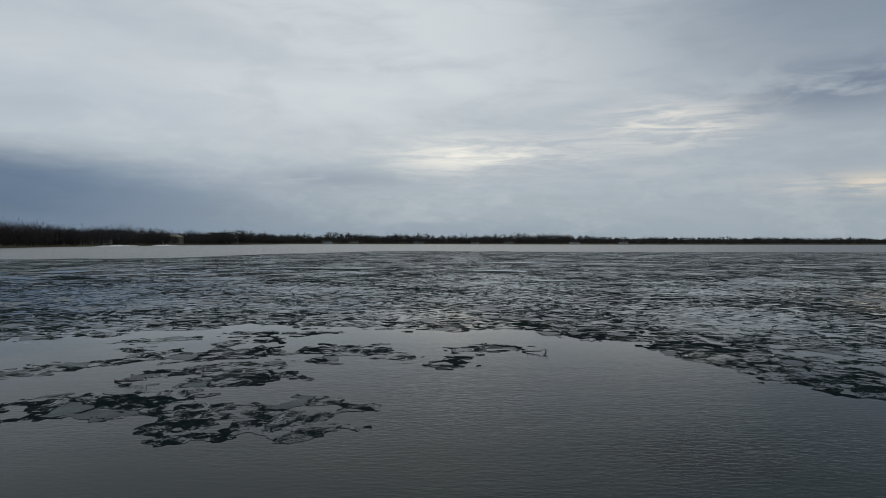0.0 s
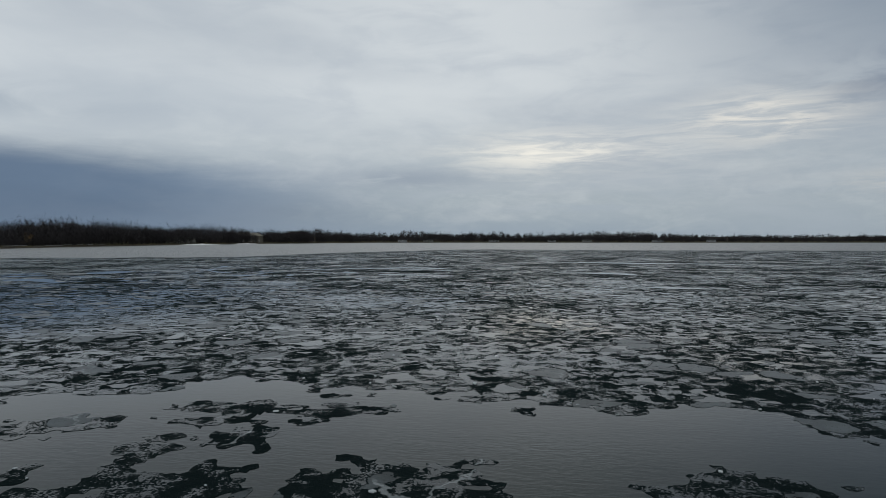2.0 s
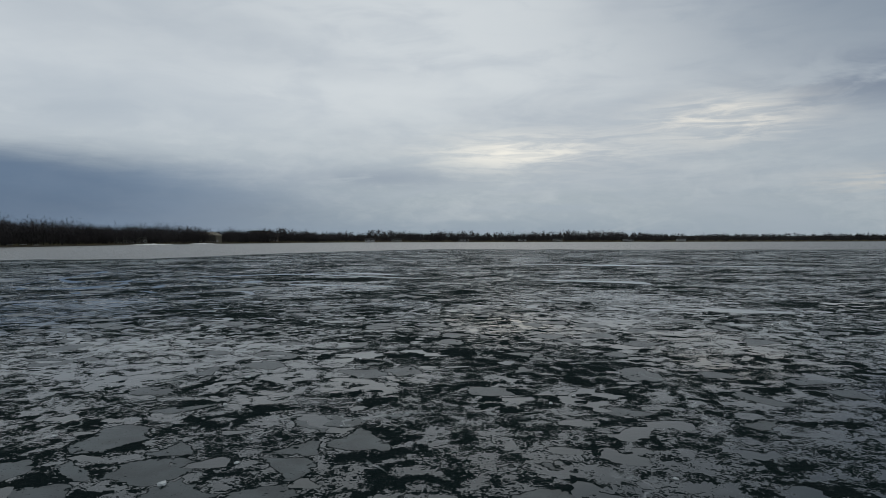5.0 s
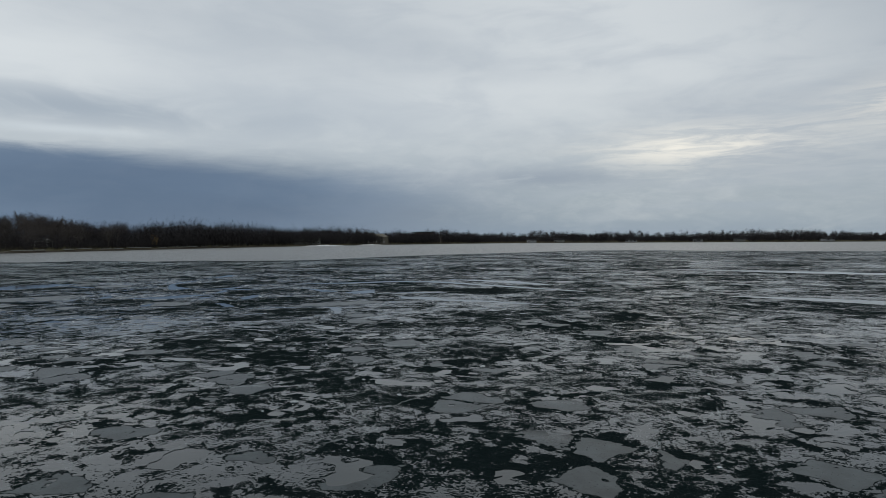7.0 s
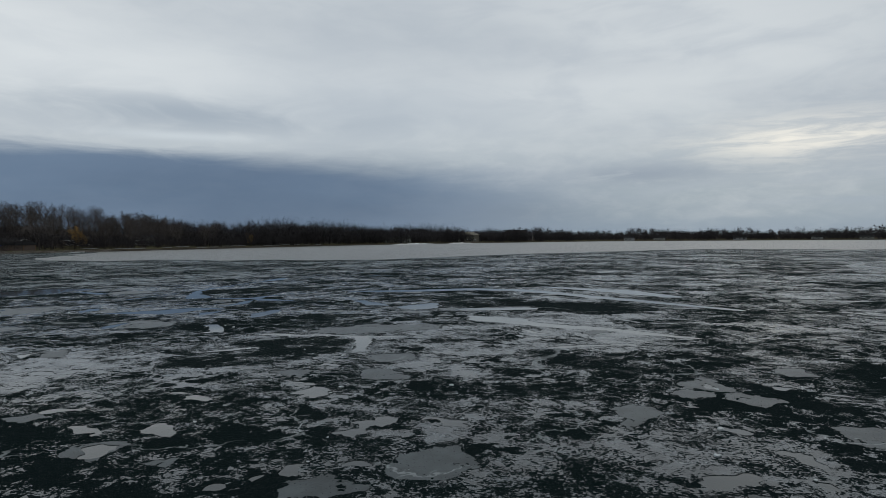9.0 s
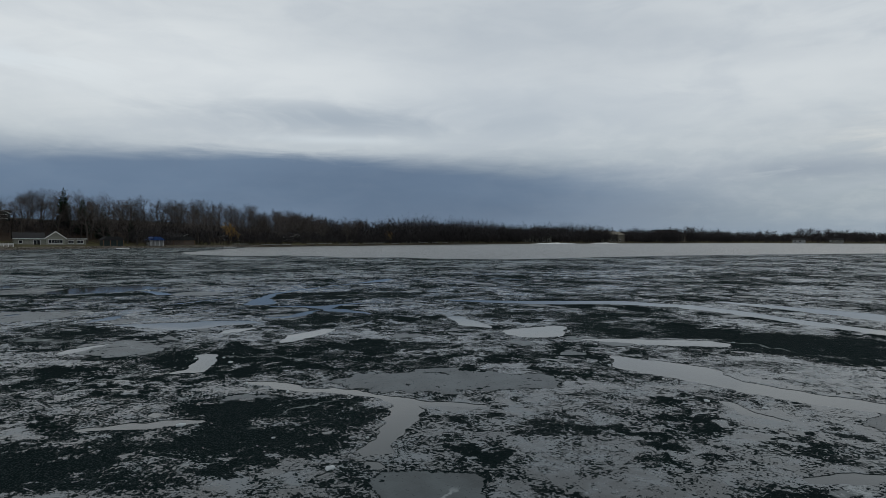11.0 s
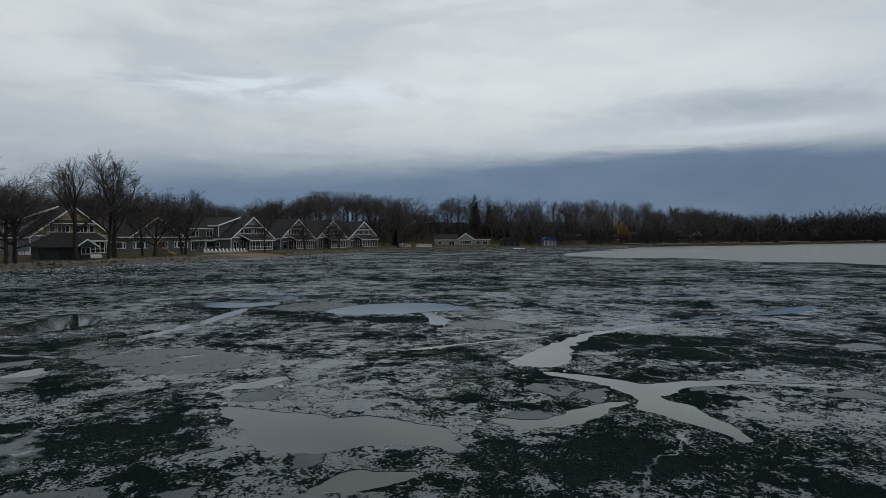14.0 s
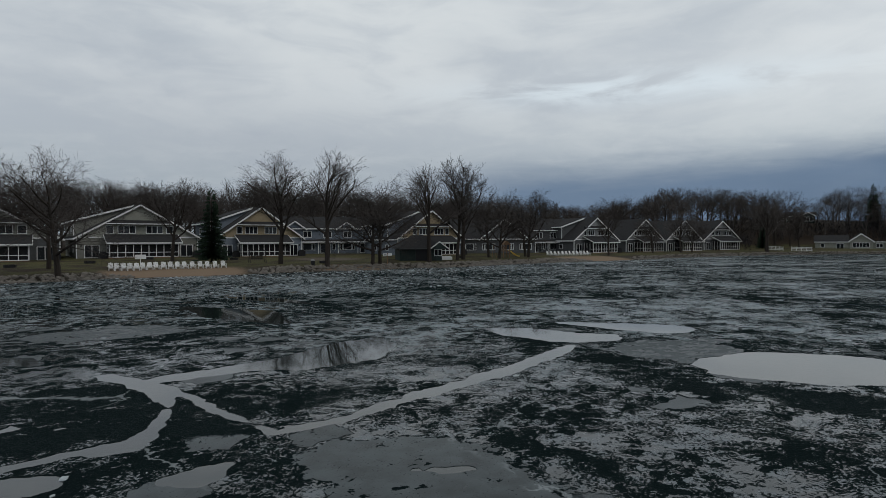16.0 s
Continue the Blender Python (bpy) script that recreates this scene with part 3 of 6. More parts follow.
def dist_leads(x, y):
    """Signed distance to the edge of the nearest channel, negative over its water."""
    best = np.full(x.shape, 50.0)
    for pts in LEADS:
        px, py = np.array([p[0] for p in pts]), np.array([p[1] for p in pts])
        sel = (x > px.min() - 4) & (x < px.max() + 4) & (y > py.min() - 4) & (y < py.max() + 4)
        if not sel.any():
            continue
        xs, ys = x[sel], y[sel]
        b = np.full(xs.shape, 50.0)
        for (ax, ay, aw), (bx, by, bw) in zip(pts, pts[1:]):
            dx, dy = bx - ax, by - ay
            k = np.clip(((xs - ax) * dx + (ys - ay) * dy) / (dx * dx + dy * dy), 0, 1)
            b = np.minimum(b, np.hypot(xs - ax - k * dx, ys - ay - k * dy) - (aw + (bw - aw) * k) / 2)
        best[sel] = np.minimum(best[sel], b)
    return best


# loose rafts in the open pool by the launch: place, half length, half width, turn
RAFTS = [(-8.3, 23.7, 2.5, 0.85, 0.5), (-9.0, 26.7, 2.5, 1.1, 0.45), (-4.2, 27.8, 2.0, 1.25, 0.17), (-10.0, 29.3, 0.7, 0.6, 0.47), (-8.4, 30.1, 0.7, 0.65, 0.38),
         (-9.6, 32.5, 1.2, 0.9, 0.39), (-6.8, 32.8, 1.0, 0.65, 0.26), (-13.4, 28.0, 0.5, 0.4, 0.65), (-12.3, 26.9, 0.6, 0.3, 0.65), (-1.7, 26.4, 0.65, 0.85, 0.02),
         (-4.9, 25.1, 0.5, 0.55, 0.27), (0.4, 25.0, 0.7, 0.95, -0.14), (1.7, 28.2, 1.5, 1.0, 0.3), (-13.7, 30.4, 1.1, 0.7, 0.6), (-12.4, 25.4, 1.5, 0.4, 0.69),
         (-9.8, 18.4, 2.2, 1.35, 0.45), (-3.6, 17.3, 1.6, 1.9, 0.2), (-5.8, 17.0, 1.8, 1.6, 0.33), (-7.0, 22.0, 2.1, 0.75, 0.3), (-12.6, 18.7, 0.7, 0.5, 0.6), (-15.2, 23.4, 1.9, 0.9, 0.58)]


def ice_field(x, y):
    """Above nought where ice lies."""
    jag = (fbm(x / 0.9, y / 0.7, 21, 5) - 0.5) * 1.9
    pack_edge = np.interp(x, [-60, -22, -17, -13.8, -10, -5.5, -3, 1.4, 2.6, 5.5, 8.8, 10, 12, 14, 22, 40, 60], [26, 31, 32, 34.5, 35.6, 36.3, 33.8, 34.4, 36, 32.5, 30, 25.4, 22, 19.2, 15, 12, 12])
    pack = (y - pack_edge) * 0.6 + (fbm(x / 3.5, y / 2.2, 33, 3) - 0.5) * 3.0
    loose = np.full(x.shape, -9.0)
    for cx, cy, a, b, r in RAFTS:
        c, s = math.cos(r), math.sin(r)
        u, v = (x - cx) * c + (y - cy) * s, -(x - cx) * s + (y - cy) * c
        loose = np.maximum(loose, (1 - np.hypot(u / a, v / b)) * min(a, b))
    solid = np.maximum(pack, loose * 0.9 + 0.15)
    field = np.minimum(solid + jag * 0.9 + (fbm(x / 0.3, y / 0.3, 27, 2) - 0.5) * 0.9 * smooth(y, 44, 36), 2.0)
    # brash: holes of open water between the plates
    hole = fbm(x / 1.2 + 40, y / 1.0, 52, 5) + (fbm(x / 0.33, y / 0.33, 57, 2) - 0.5) * 0.1
    old = smooth(y - 0.25 * x, 80, 100)
    field = np.minimum(field, (0.665 + 0.2 * old - hole) * 7.0)
    field = np.minimum(field, dist_leads(x, y) * 1.1 - 0.01 + jag * 0.2 + (fbm(x / 0.4, y / 0.4, 24, 3) - 0.5) * 0.34)
    # the ice ends at the wind-roughened open reach, and a little off the shore
    edge = np.interp(x, [-420, -240, -200, -157, -140, -118, -92, -78, -68, -54, -24, 60, 195, 500],
                     [360, 222, 190, 151, 153, 158, 165, 173, 225, 258, 320, 300, 296, 296])
    field = np.minimum(field, (edge - y) * 0.25 + (fbm(x / 14, y / 9, 71, 3) - 0.5) * 5)
    return np.minimum(field, (-inland(x, y) - 0.4) * 0.8 + (fbm(x / 3, y / 3, 3, 3) - 0.4) * 1.2)


def ice_mesh(name, xs, ys, thick, skip=None, split=False):
    """Ice plates from the field over a grid: tops, with edges that follow the field's outline, and broken rims."""
    gx, gy = np.meshgrid(xs, ys)
    f = ice_field(gx, gy)
    ny, nx = f.shape
    mid = (f[:-1, :-1] + f[1:, :-1] + f[:-1, 1:] + f[1:, 1:]) / 4 > 0
    if skip is not None:
        cx, cy = (gx[:-1, :-1] + gx[1:, 1:]) / 2, (gy[:-1, :-1] + gy[1:, 1:]) / 2
        mid &= ~((cx > skip[0]) & (cx < skip[1]) & (cy > skip[2]) & (cy < skip[3]))
    near = np.zeros(f.shape, int)
    for a, b in ((slice(0, -1), slice(0, -1)), (slice(1, None), slice(0, -1)), (slice(0, -1), slice(1, None)), (slice(1, None), slice(1, None))):
        near[a, b] += mid
    rim = (near > 0) & (near < 4)
    dfy, dfx = np.gradient(f, ys[1] - ys[0], xs[1] - xs[0])
    g2 = dfx**2 + dfy**2 + 1e-6
    step = np.clip(-f / g2, -1e3, 1e3)
    mx, my = step * dfx, step * dfy
    lim = 0.55 * (xs[1] - xs[0])
    k = np.minimum(1.0, lim / (np.hypot(mx, my) + 1e-9))
    gx, gy = gx + np.where(rim, mx * k, 0), gy + np.where(rim, my * k, 0)
    top = thick * (0.7 + 0.5 * fbm(gx / 1.7, gy / 1.7, 88, 3)) + 0.004
    idx = np.full(f.shape, -1)
    used = near > 0
    idx[used] = np.arange(used.sum())
    verts = np.stack([gx[used], gy[used], top[used]], 1)
    a, b = np.nonzero(mid)
    faces = np.stack([idx[a, b], idx[a, b + 1], idx[a + 1, b + 1], idx[a + 1, b]], 1)
    # rims go down below the water
    low = np.full(f.shape, -1)
    low[rim] = len(verts) + np.arange(rim.sum())
    verts = np.concatenate([verts, np.stack([gx[rim], gy[rim], np.full(rim.sum(), -0.02)], 1)])
    sides = []
    pad = np.pad(mid, 1)
    for (da, db), (p, q) in {(-1, 0): ((0, 0), (0, 1)), (1, 0): ((1, 1), (1, 0)), (0, -1): ((1, 0), (0, 0)), (0, 1): ((0, 1), (1, 1))}.items():
        open_side = mid & ~pad[1 + da : 1 + da + ny - 1, 1 + db : 1 + db + nx - 1]
        a, b = np.nonzero(open_side)
        u, v = (a + p[0], b + p[1]), (a + q[0], b + q[1])
        ok = (low[u] >= 0) & (low[v] >= 0)
        sides.append(np.stack([idx[u], low[u], low[v], idx[v]], 1)[ok])
    faces = np.concatenate([faces] + sides)
    return verts, faces, mid


def ice():
    near = (-82.0, 34.0, 13.0, 128.0)
    v, f, _ = ice_mesh("ice", np.arange(near[0], near[1] + 0.01, 0.14), np.arange(near[2], near[3] + 0.01, 0.14), 0.005)
    # plates that float free become things of their own
    parent = np.arange(len(v))
    for _ in range(400):
        low = parent[f].min(1)
        was = parent.copy()
        for c in range(4):
            np.minimum.at(parent, f[:, c], low)
        parent = parent[parent]
        if (was == parent).all():
            break
    label = parent[f[:, 0]]
    ids, counts = np.unique(label, return_counts=True)
    order = np.argsort(-counts)
    main = ids[order[0]]
    floes = [i for i, c in zip(ids[order[1:]], counts[order[1:]]) if c > 30][:260]
    keep = ~np.isin(label, floes)

    def build(name, sel):
        fs = f[sel]
        u, inv = np.unique(fs, return_inverse=True)
        return sheet(name, v[u].tolist(), inv.reshape(fs.shape).tolist(), M_ICE)

    tagged(build("ice_sheet", keep), "grey and black wet ice sheet with slush and frost", "ice", kind="stuff")
    for i in floes:
        sel = label == i
        if sel.sum() > 5000:
            tagged(build("ice_plate", sel), "wide plate of frosted black ice between open leads", "ice plate", "ice plates")
        else:
            tagged(build("ice_floe", sel), "loose dark slushy ice floe floating on the lake", "ice floe", "loose ice floes")
    v, f, _ = ice_mesh("ice", np.arange(-420, 520.1, 1.0), np.arange(0, 330.1, 1.0), 0.012, skip=near)
    tagged(sheet("far_ice_sheet", v.tolist(), f.tolist(), M_ICE), "grey and black ice streaked with open water", "ice", kind="stuff")


ice()


# ---- shared surfaces ----
M_BARK = plain("bark", (0.035, 0.029, 0.025), 0.9, 0.35, 3.0, bump=0.4, stretch=(1, 1, 0.25))
M_TWIG = plain("twigs", (0.062, 0.054, 0.050), 0.9, 0.25, 1.0)
# the haze of distance is put into this darker, more neutral twig colour
M_FARTWIG = plain("far_twigs", (0.030, 0.028, 0.029), 0.95, 0.25, 0.05)
M_WILLOW = plain("willow_twigs", (0.23, 0.14, 0.045), 0.8, 0.3, 1.0)
M_NEEDLE = plain("spruce_needles", (0.018, 0.032, 0.02), 0.8, 0.4, 2.0)
M_ROCK = plain("shore_rock", (0.15, 0.135, 0.12), 0.85, 0.7, 1.6, bump=0.5)
M_TRIM = plain("white_trim", (0.74, 0.75, 0.75), 0.55, 0.06, 2.0)
M_ROOF = plain("asphalt_shingle", (0.032, 0.032, 0.033), 0.95, 0.35, 2.5, spec=0.03, bump=0.6, stretch=(1, 1, 3))
M_GLASS = Mat("dark_glass").set(color=(0.012, 0.014, 0.016), rough=0.06, spec=0.5).m
M_SCREEN = plain("insect_screen", (0.012, 0.012, 0.013), 0.75, 0.2, 3.0)
M_CHAIR = plain("white_resin", (0.8, 0.8, 0.79), 0.45, 0.05, 4.0)
M_WOOD = plain("weathered_wood", (0.16, 0.1, 0.06), 0.8, 0.3, 3.0, stretch=(1, 1, 4))
M_DARKWOOD = plain("dark_green_boards", (0.03, 0.042, 0.04), 0.8, 0.3, 3.0)
M_YELLOW = plain("yellow_plastic", (0.75, 0.5, 0.12), 0.4, 0.08, 3.0)
M_METAL = plain("dark_metal", (0.03, 0.03, 0.032), 0.5, 0.2, 3.0, metal=0.6)
M_SNOW = plain("old_snow", (0.72, 0.75, 0.78), 0.8, 0.12, 1.5, bump=0.3)
M_BLUE = plain("blue_tarp", (0.025, 0.06, 0.18), 0.5, 0.15, 2.0)
M_TAN = plain("cream_steel_wall", (0.14, 0.13, 0.105), 0.8, 0.1, 1.0)
M_BRICKWALL = plain("brown_masonry", (0.12, 0.095, 0.08), 0.85, 0.2, 1.0)
M_GRAVEL = plain("gravel_drive", (0.2, 0.17, 0.14), 0.95, 0.3, 1.5, bump=0.5)


def siding(name, color):
    """Lapped boards: a fine saw-tooth relief every 18 cm, a painted shade line at each lap and a faint board-to-board
    change.
    """
    m = Mat(name)
    sep = m.node("ShaderNodeSeparateXYZ")
    v = m.coords("object")
    m.put(sep.inputs[0], v)
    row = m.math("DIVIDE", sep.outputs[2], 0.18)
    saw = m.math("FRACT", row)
    wh = m.node("ShaderNodeTexWhiteNoise", noise_dimensions="1D")
    m.put(wh.inputs["W"], m.math("FLOOR", row))
    dirt = m.noise(0.9, 5, vec=v)
    k = m.math("ADD", m.math("MULTIPLY", wh.outputs[0], 0.25), m.math("MULTIPLY", dirt, 0.5))
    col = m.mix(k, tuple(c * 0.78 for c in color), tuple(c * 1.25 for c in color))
    # the shade at each lap is put into the colour as a dark line
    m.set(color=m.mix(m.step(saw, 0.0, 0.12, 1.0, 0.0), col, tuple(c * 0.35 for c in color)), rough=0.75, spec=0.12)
    m.bump(saw, 0.6, 0.02)
    return m.m


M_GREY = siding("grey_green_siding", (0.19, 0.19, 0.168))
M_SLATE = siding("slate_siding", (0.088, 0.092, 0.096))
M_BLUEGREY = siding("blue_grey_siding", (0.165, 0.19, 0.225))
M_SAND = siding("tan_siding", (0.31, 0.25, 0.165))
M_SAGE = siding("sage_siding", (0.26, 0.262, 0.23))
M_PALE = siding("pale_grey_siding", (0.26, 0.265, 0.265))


# ---- small geometry helpers ----
def bx(bm, x0, x1, y0, y1, z0, z1, m=None):
    """A box between two corners."""
    vs = [bm.verts.new((x, y, z)) for z in (z0, z1) for y in (y0, y1) for x in (x0, x1)]
    for q in ((0, 2, 3, 1), (4, 5, 7, 6), (0, 1, 5, 4), (2, 6, 7, 3), (0, 4, 6, 2), (1, 3, 7, 5)):
        bm.faces.new([vs[i] for i in q])
    if m is not None:
        for v in vs:
            v.co = m @ v.co
    return bm


def box(*a, m=None):
    return bx(bmesh.new(), *a, m=m)


def prism(profile, y0, y1, bm=None):
    """A profile in x, z drawn out from y0 to y1."""
    bm = bm or bmesh.new()
    a = [bm.verts.new((x, y0, z)) for x, z in profile]
    b = [bm.verts.new((x, y1, z)) for x, z in profile]
    n = len(profile)
    bm.faces.new(a)
    bm.faces.new(b[::-1])
    for i in range(n):
        bm.faces.new([a[i], b[i], b[(i + 1) % n], a[(i + 1) % n]])
    bmesh.ops.recalc_face_normals(bm, faces=bm.faces)
    return bm


def bar(bm, p, q, w, d):
    """A straight board from p to q with a section w by d."""
    p, q = Vector(p), Vector(q)
    m = Matrix.Translation(p) @ (q - p).to_track_quat("Z", "Y").to_matrix().to_4x4()
    return bx(bm, -w / 2, w / 2, -d / 2, d / 2, 0, (q - p).length, m=m)


def rod(bm, p, q, r0, r1, n=5):
    p, q = Vector(p), Vector(q)
    m = Matrix.Translation(p) @ (q - p).to_track_quat("Z", "Y").to_matrix().to_4x4()
    l = (q - p).length
    a = [bm.verts.new(m @ Vector((r0 * math.cos(2 * math.pi * k / n), r0 * math.sin(2 * math.pi * k / n), 0))) for k in range(n)]
    b = [bm.verts.new(m @ Vector((r1 * math.cos(2 * math.pi * k / n), r1 * math.sin(2 * math.pi * k / n), l))) for k in range(n)]
    for k in range(n):
        bm.faces.new([a[k], a[(k + 1) % n], b[(k + 1) % n], b[k]])
    bm.faces.new(b)
    bm.faces.new(a[::-1])
    return bm


def thing(name, label, category, m, group=""):
    ob = new(name)
    ob.empty_display_size = 0.2
    ob.matrix_world = m
    return tagged(ob, label, category, group)


def put(x, y, facing=0.0, dz=0.0):
    """A pose on the ground whose front, its -y side, looks along facing (degrees from +x)."""
    return pose(x, y, land(x, y) + dz, 0, 0, facing + 90)


# ---- houses ----
def window(parent, x0, x1, z0, z1, y, panes=1, name="window", side=None):
    """A window in a wall that looks along -y (or, with side, along -x at that x): frame, bars and panes."""
    t = Matrix.Identity(4) if side is None else Matrix.Translation((side, 0, 0)) @ Matrix.Rotation(-math.pi / 2, 4, "Z")
    bm = bmesh.new()
    f = 0.11
    rings = []
    for yy in (y - 0.07, y + 0.02):
        for g in (f, 0.0):
            rings.append([bm.verts.new(t @ Vector((xx, yy, zz))) for xx, zz in ((x0 - g, z0 - g), (x1 + g, z0 - g), (x1 + g, z1 + g), (x0 - g, z1 + g))])
    for a, b in ((0, 1), (2, 0), (1, 3), (3, 2)):
        for k in range(4):
            bm.faces.new([rings[a][k], rings[a][(k + 1) % 4], rings[b][(k + 1) % 4], rings[b][k]])
    bmesh.ops.recalc_face_normals(bm, faces=bm.faces)
    w = (x1 - x0) / panes
    ob = part(name, bm, M_TRIM, parent)
    for k in range(panes):
        part("pane", box(x0 + k * w + 0.02, x0 + k * w + w - 0.02, y - 0.025, y - 0.01, z0, z1, m=t), M_GLASS, ob, "dark glass pane")
    for k in range(1, panes):
        part("mullion", box(x0 + k * w - 0.05, x0 + k * w + 0.05, y - 0.06, y + 0.0, z0, z1, m=t), M_TRIM, ob)
    return ob


def lake_house(x, y, facing, width, low, high, label, ridge=9.6, eave=3.7, depth=17.0, dormer=True):
    """A gabled resort house: porch with screens, window band under a pent roof, side dormer."""
    ob = thing("house", label, "house", put(x, y, facing), "lake houses")
    h = width / 2
    slope = (ridge - eave) / h
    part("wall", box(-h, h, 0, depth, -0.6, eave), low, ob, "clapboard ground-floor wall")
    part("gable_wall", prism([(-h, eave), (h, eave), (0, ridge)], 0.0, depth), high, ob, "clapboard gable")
    over, th = 0.55, 0.24
    for s, nm in ((-1, "roof"), (1, "roof")):
        e = h + over
        prof = [(0, ridge + 0.03), (s * e, ridge - slope * e + 0.03), (s * e, ridge - slope * e + 0.03 + th), (0, ridge + th + 0.03)]
        part(nm, prism(prof, -over, depth + over), M_ROOF, ob, "dark shingle roof")
        bm = bmesh.new()
        bar(bm, (0, -over - 0.04, ridge + 0.02), (s * e, -over - 0.04, ridge - slope * e + 0.02), 0.08, 0.27)
        part("bargeboard", bm, M_TRIM, ob, "white bargeboard")
        part("fascia", box(min(s * e, s * (e + 0.08)), max(s * e, s * (e + 0.08)), -over, depth + over, ridge - slope * e - 0.1, ridge - slope * e + 0.16), M_TRIM, ob)
        part("corner_board", box(s * h - 0.12 if s > 0 else -h - 0.03, s * h + 0.03 if s > 0 else -h + 0.12, -0.03, 0.1, -0.3, eave), M_TRIM, ob)
    part("belt_board", box(-h, h, -0.05, -0.003, eave - 0.12, eave + 0.12), M_TRIM, ob)
    # upper windows and the pent roof above them
    k = width / 17.0
    for a, b, n in ((-4.6 * k, -3.7 * k, 1), (-3.0 * k, -0.7 * k, 3), (0.9 * k, 3.2 * k, 3), (3.8 * k, 4.7 * k, 1)):
        window(ob, a, b, 4.5, 5.75, 0.0, n)
    prof = [(-0.9, 6.15), (-0.9, 6.27), (0.0, 6.85), (0.0, 6.15)]
    bm = bmesh.new()
    a = [bm.verts.new((-4.6 * k, p, z)) for p, z in prof]
    b = [bm.verts.new((4.4 * k, p, z)) for p, z in prof]
    bm.faces.new(a)
    bm.faces.new(b[::-1])
    for i in range(4):
        bm.faces.new([a[i], b[i], b[(i + 1) % 4], a[(i + 1) % 4]])
    bmesh.ops.recalc_face_normals(bm, faces=bm.faces)
    part("pent_roof", bm, M_ROOF, ob, "narrow shingled pent roof")
    part("pent_fascia", box(-4.7 * k, 4.5 * k, -0.98, -0.9, 6.08, 6.24), M_TRIM, ob)
    # the porch
    p0, p1, d = -4.6 * k, 5.0 * k, 3.0
    porch = part("porch", box(p0, p1, -d, -0.005, -0.6, 0.12), M_WOOD, ob, "porch with white posts and dark screens")
    prof = [(-d - 0.5, 2.62), (-d - 0.5, 2.8), (0.0, 4.25), (0.0, 4.05)]
    bm = bmesh.new()
    a = [bm.verts.new((p0 - 0.5, p, z)) for p, z in prof]
    b = [bm.verts.new((p1 + 0.5, p, z)) for p, z in prof]
    bm.faces.new(a)
    bm.faces.new(b[::-1])
    for i in range(4):
        bm.faces.new([a[i], b[i], b[(i + 1) % 4], a[(i + 1) % 4]])
    bmesh.ops.recalc_face_normals(bm, faces=bm.faces)
    part("porch_roof", bm, M_ROOF, porch, "shingled porch roof")
    bm = box(p0 - 0.55, p1 + 0.55, -d - 0.58, -d - 0.5, 2.52, 2.76)
    for xx in (p0 - 0.52, p1 + 0.52):
        bar(bm, (xx, -d - 0.5, 2.72), (xx, 0.0, 4.18), 0.08, 0.2)
    part("porch_fascia", bm, M_TRIM, porch)
    part("beam", box(p0, p1, -d, -d + 0.14, 2.4, 2.64), M_TRIM, porch)
    n = 9
    for i in range(n + 1):
        xx = p0 + (p1 - p0 - 0.13) * i / n
        part("post", box(xx, xx + 0.13, -d - 0.01, -d + 0.13, 0.12, 2.4), M_TRIM, porch)
    for i in range(n):
        x0, x1 = p0 + (p1 - p0 - 0.13) * i / n + 0.13, p0 + (p1 - p0 - 0.13) * (i + 1) / n
        part("screen", box(x0, x1, -d + 0.05, -d + 0.07, 0.14, 2.4), M_SCREEN, porch, "dark insect screen")
    part("rail", box(p0, p1, -d - 0.02, -d + 0.04, 0.92, 1.02), M_TRIM, porch)
    part("sill", box(p0, p1, -d - 0.02, -d + 0.04, 0.12, 0.24), M_TRIM, porch)
    for xx in (p0, p1 - 0.06):
        part("side_screen", box(xx, xx + 0.06, -d + 0.14, 0, 0.14, 2.5), M_SCREEN, porch)
        bm = box(xx - 0.02, xx + 0.08, -d + 0.14, 0, 0.92, 1.02)
        for yy in (-2.0, -1.0, -0.12):
            bx(bm, xx - 0.03, xx + 0.09, yy, yy + 0.12, 0.12, 2.6)
        part("side_frame", bm, M_TRIM, porch)
    # doors either side of the porch
    window(ob, -7.4 * k, -5.6 * k, 0.15, 2.2, 0.0, 2, "sliding_door")
    window(ob, 5.9 * k, 7.6 * k, 0.15, 2.2, 0.0, 2, "sliding_door")
    for xx in (-7.9 * k, 8.0 * k):
        part("wall_lamp", box(xx - 0.09, xx + 0.09, -0.16, 0, 2.0, 2.35), M_METAL, ob)
    window(ob, -5.0, -3.9, 1.1, 2.2, 0.0, 1, "window", side=-h)
    window(ob, -11.0, -9.2, 1.1, 2.2, 0.0, 2, "window", side=-h)
    if dormer:
        # the side dormer: a full upper floor along the side, under a flatter roof
        y0, y1, top = 4.2, depth - 0.4, 6.5
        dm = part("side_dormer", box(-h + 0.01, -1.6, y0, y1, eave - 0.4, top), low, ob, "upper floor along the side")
        prof = [(-h - 0.6, top - 0.05), (-h - 0.6, top + 0.2), (-0.2, ridge + 0.27), (-0.2, ridge - 0.02)]
        part("dormer_roof", prism(prof, y0 - 0.5, y1 + 0.5), M_ROOF, dm, "shingled dormer roof")
        part("cheek", prism([(-h + 0.02, eave + 0.5), (-h + 0.02, top), (-0.3, ridge), (-0.4, ridge - 0.4)], y0 - 0.004, y0 + 0.12), low, dm)
        bm = bmesh.new()
        bar(bm, (-h - 0.6, y0 - 0.54, top + 0.08), (-0.3, y0 - 0.54, ridge + 0.1), 0.08, 0.3)
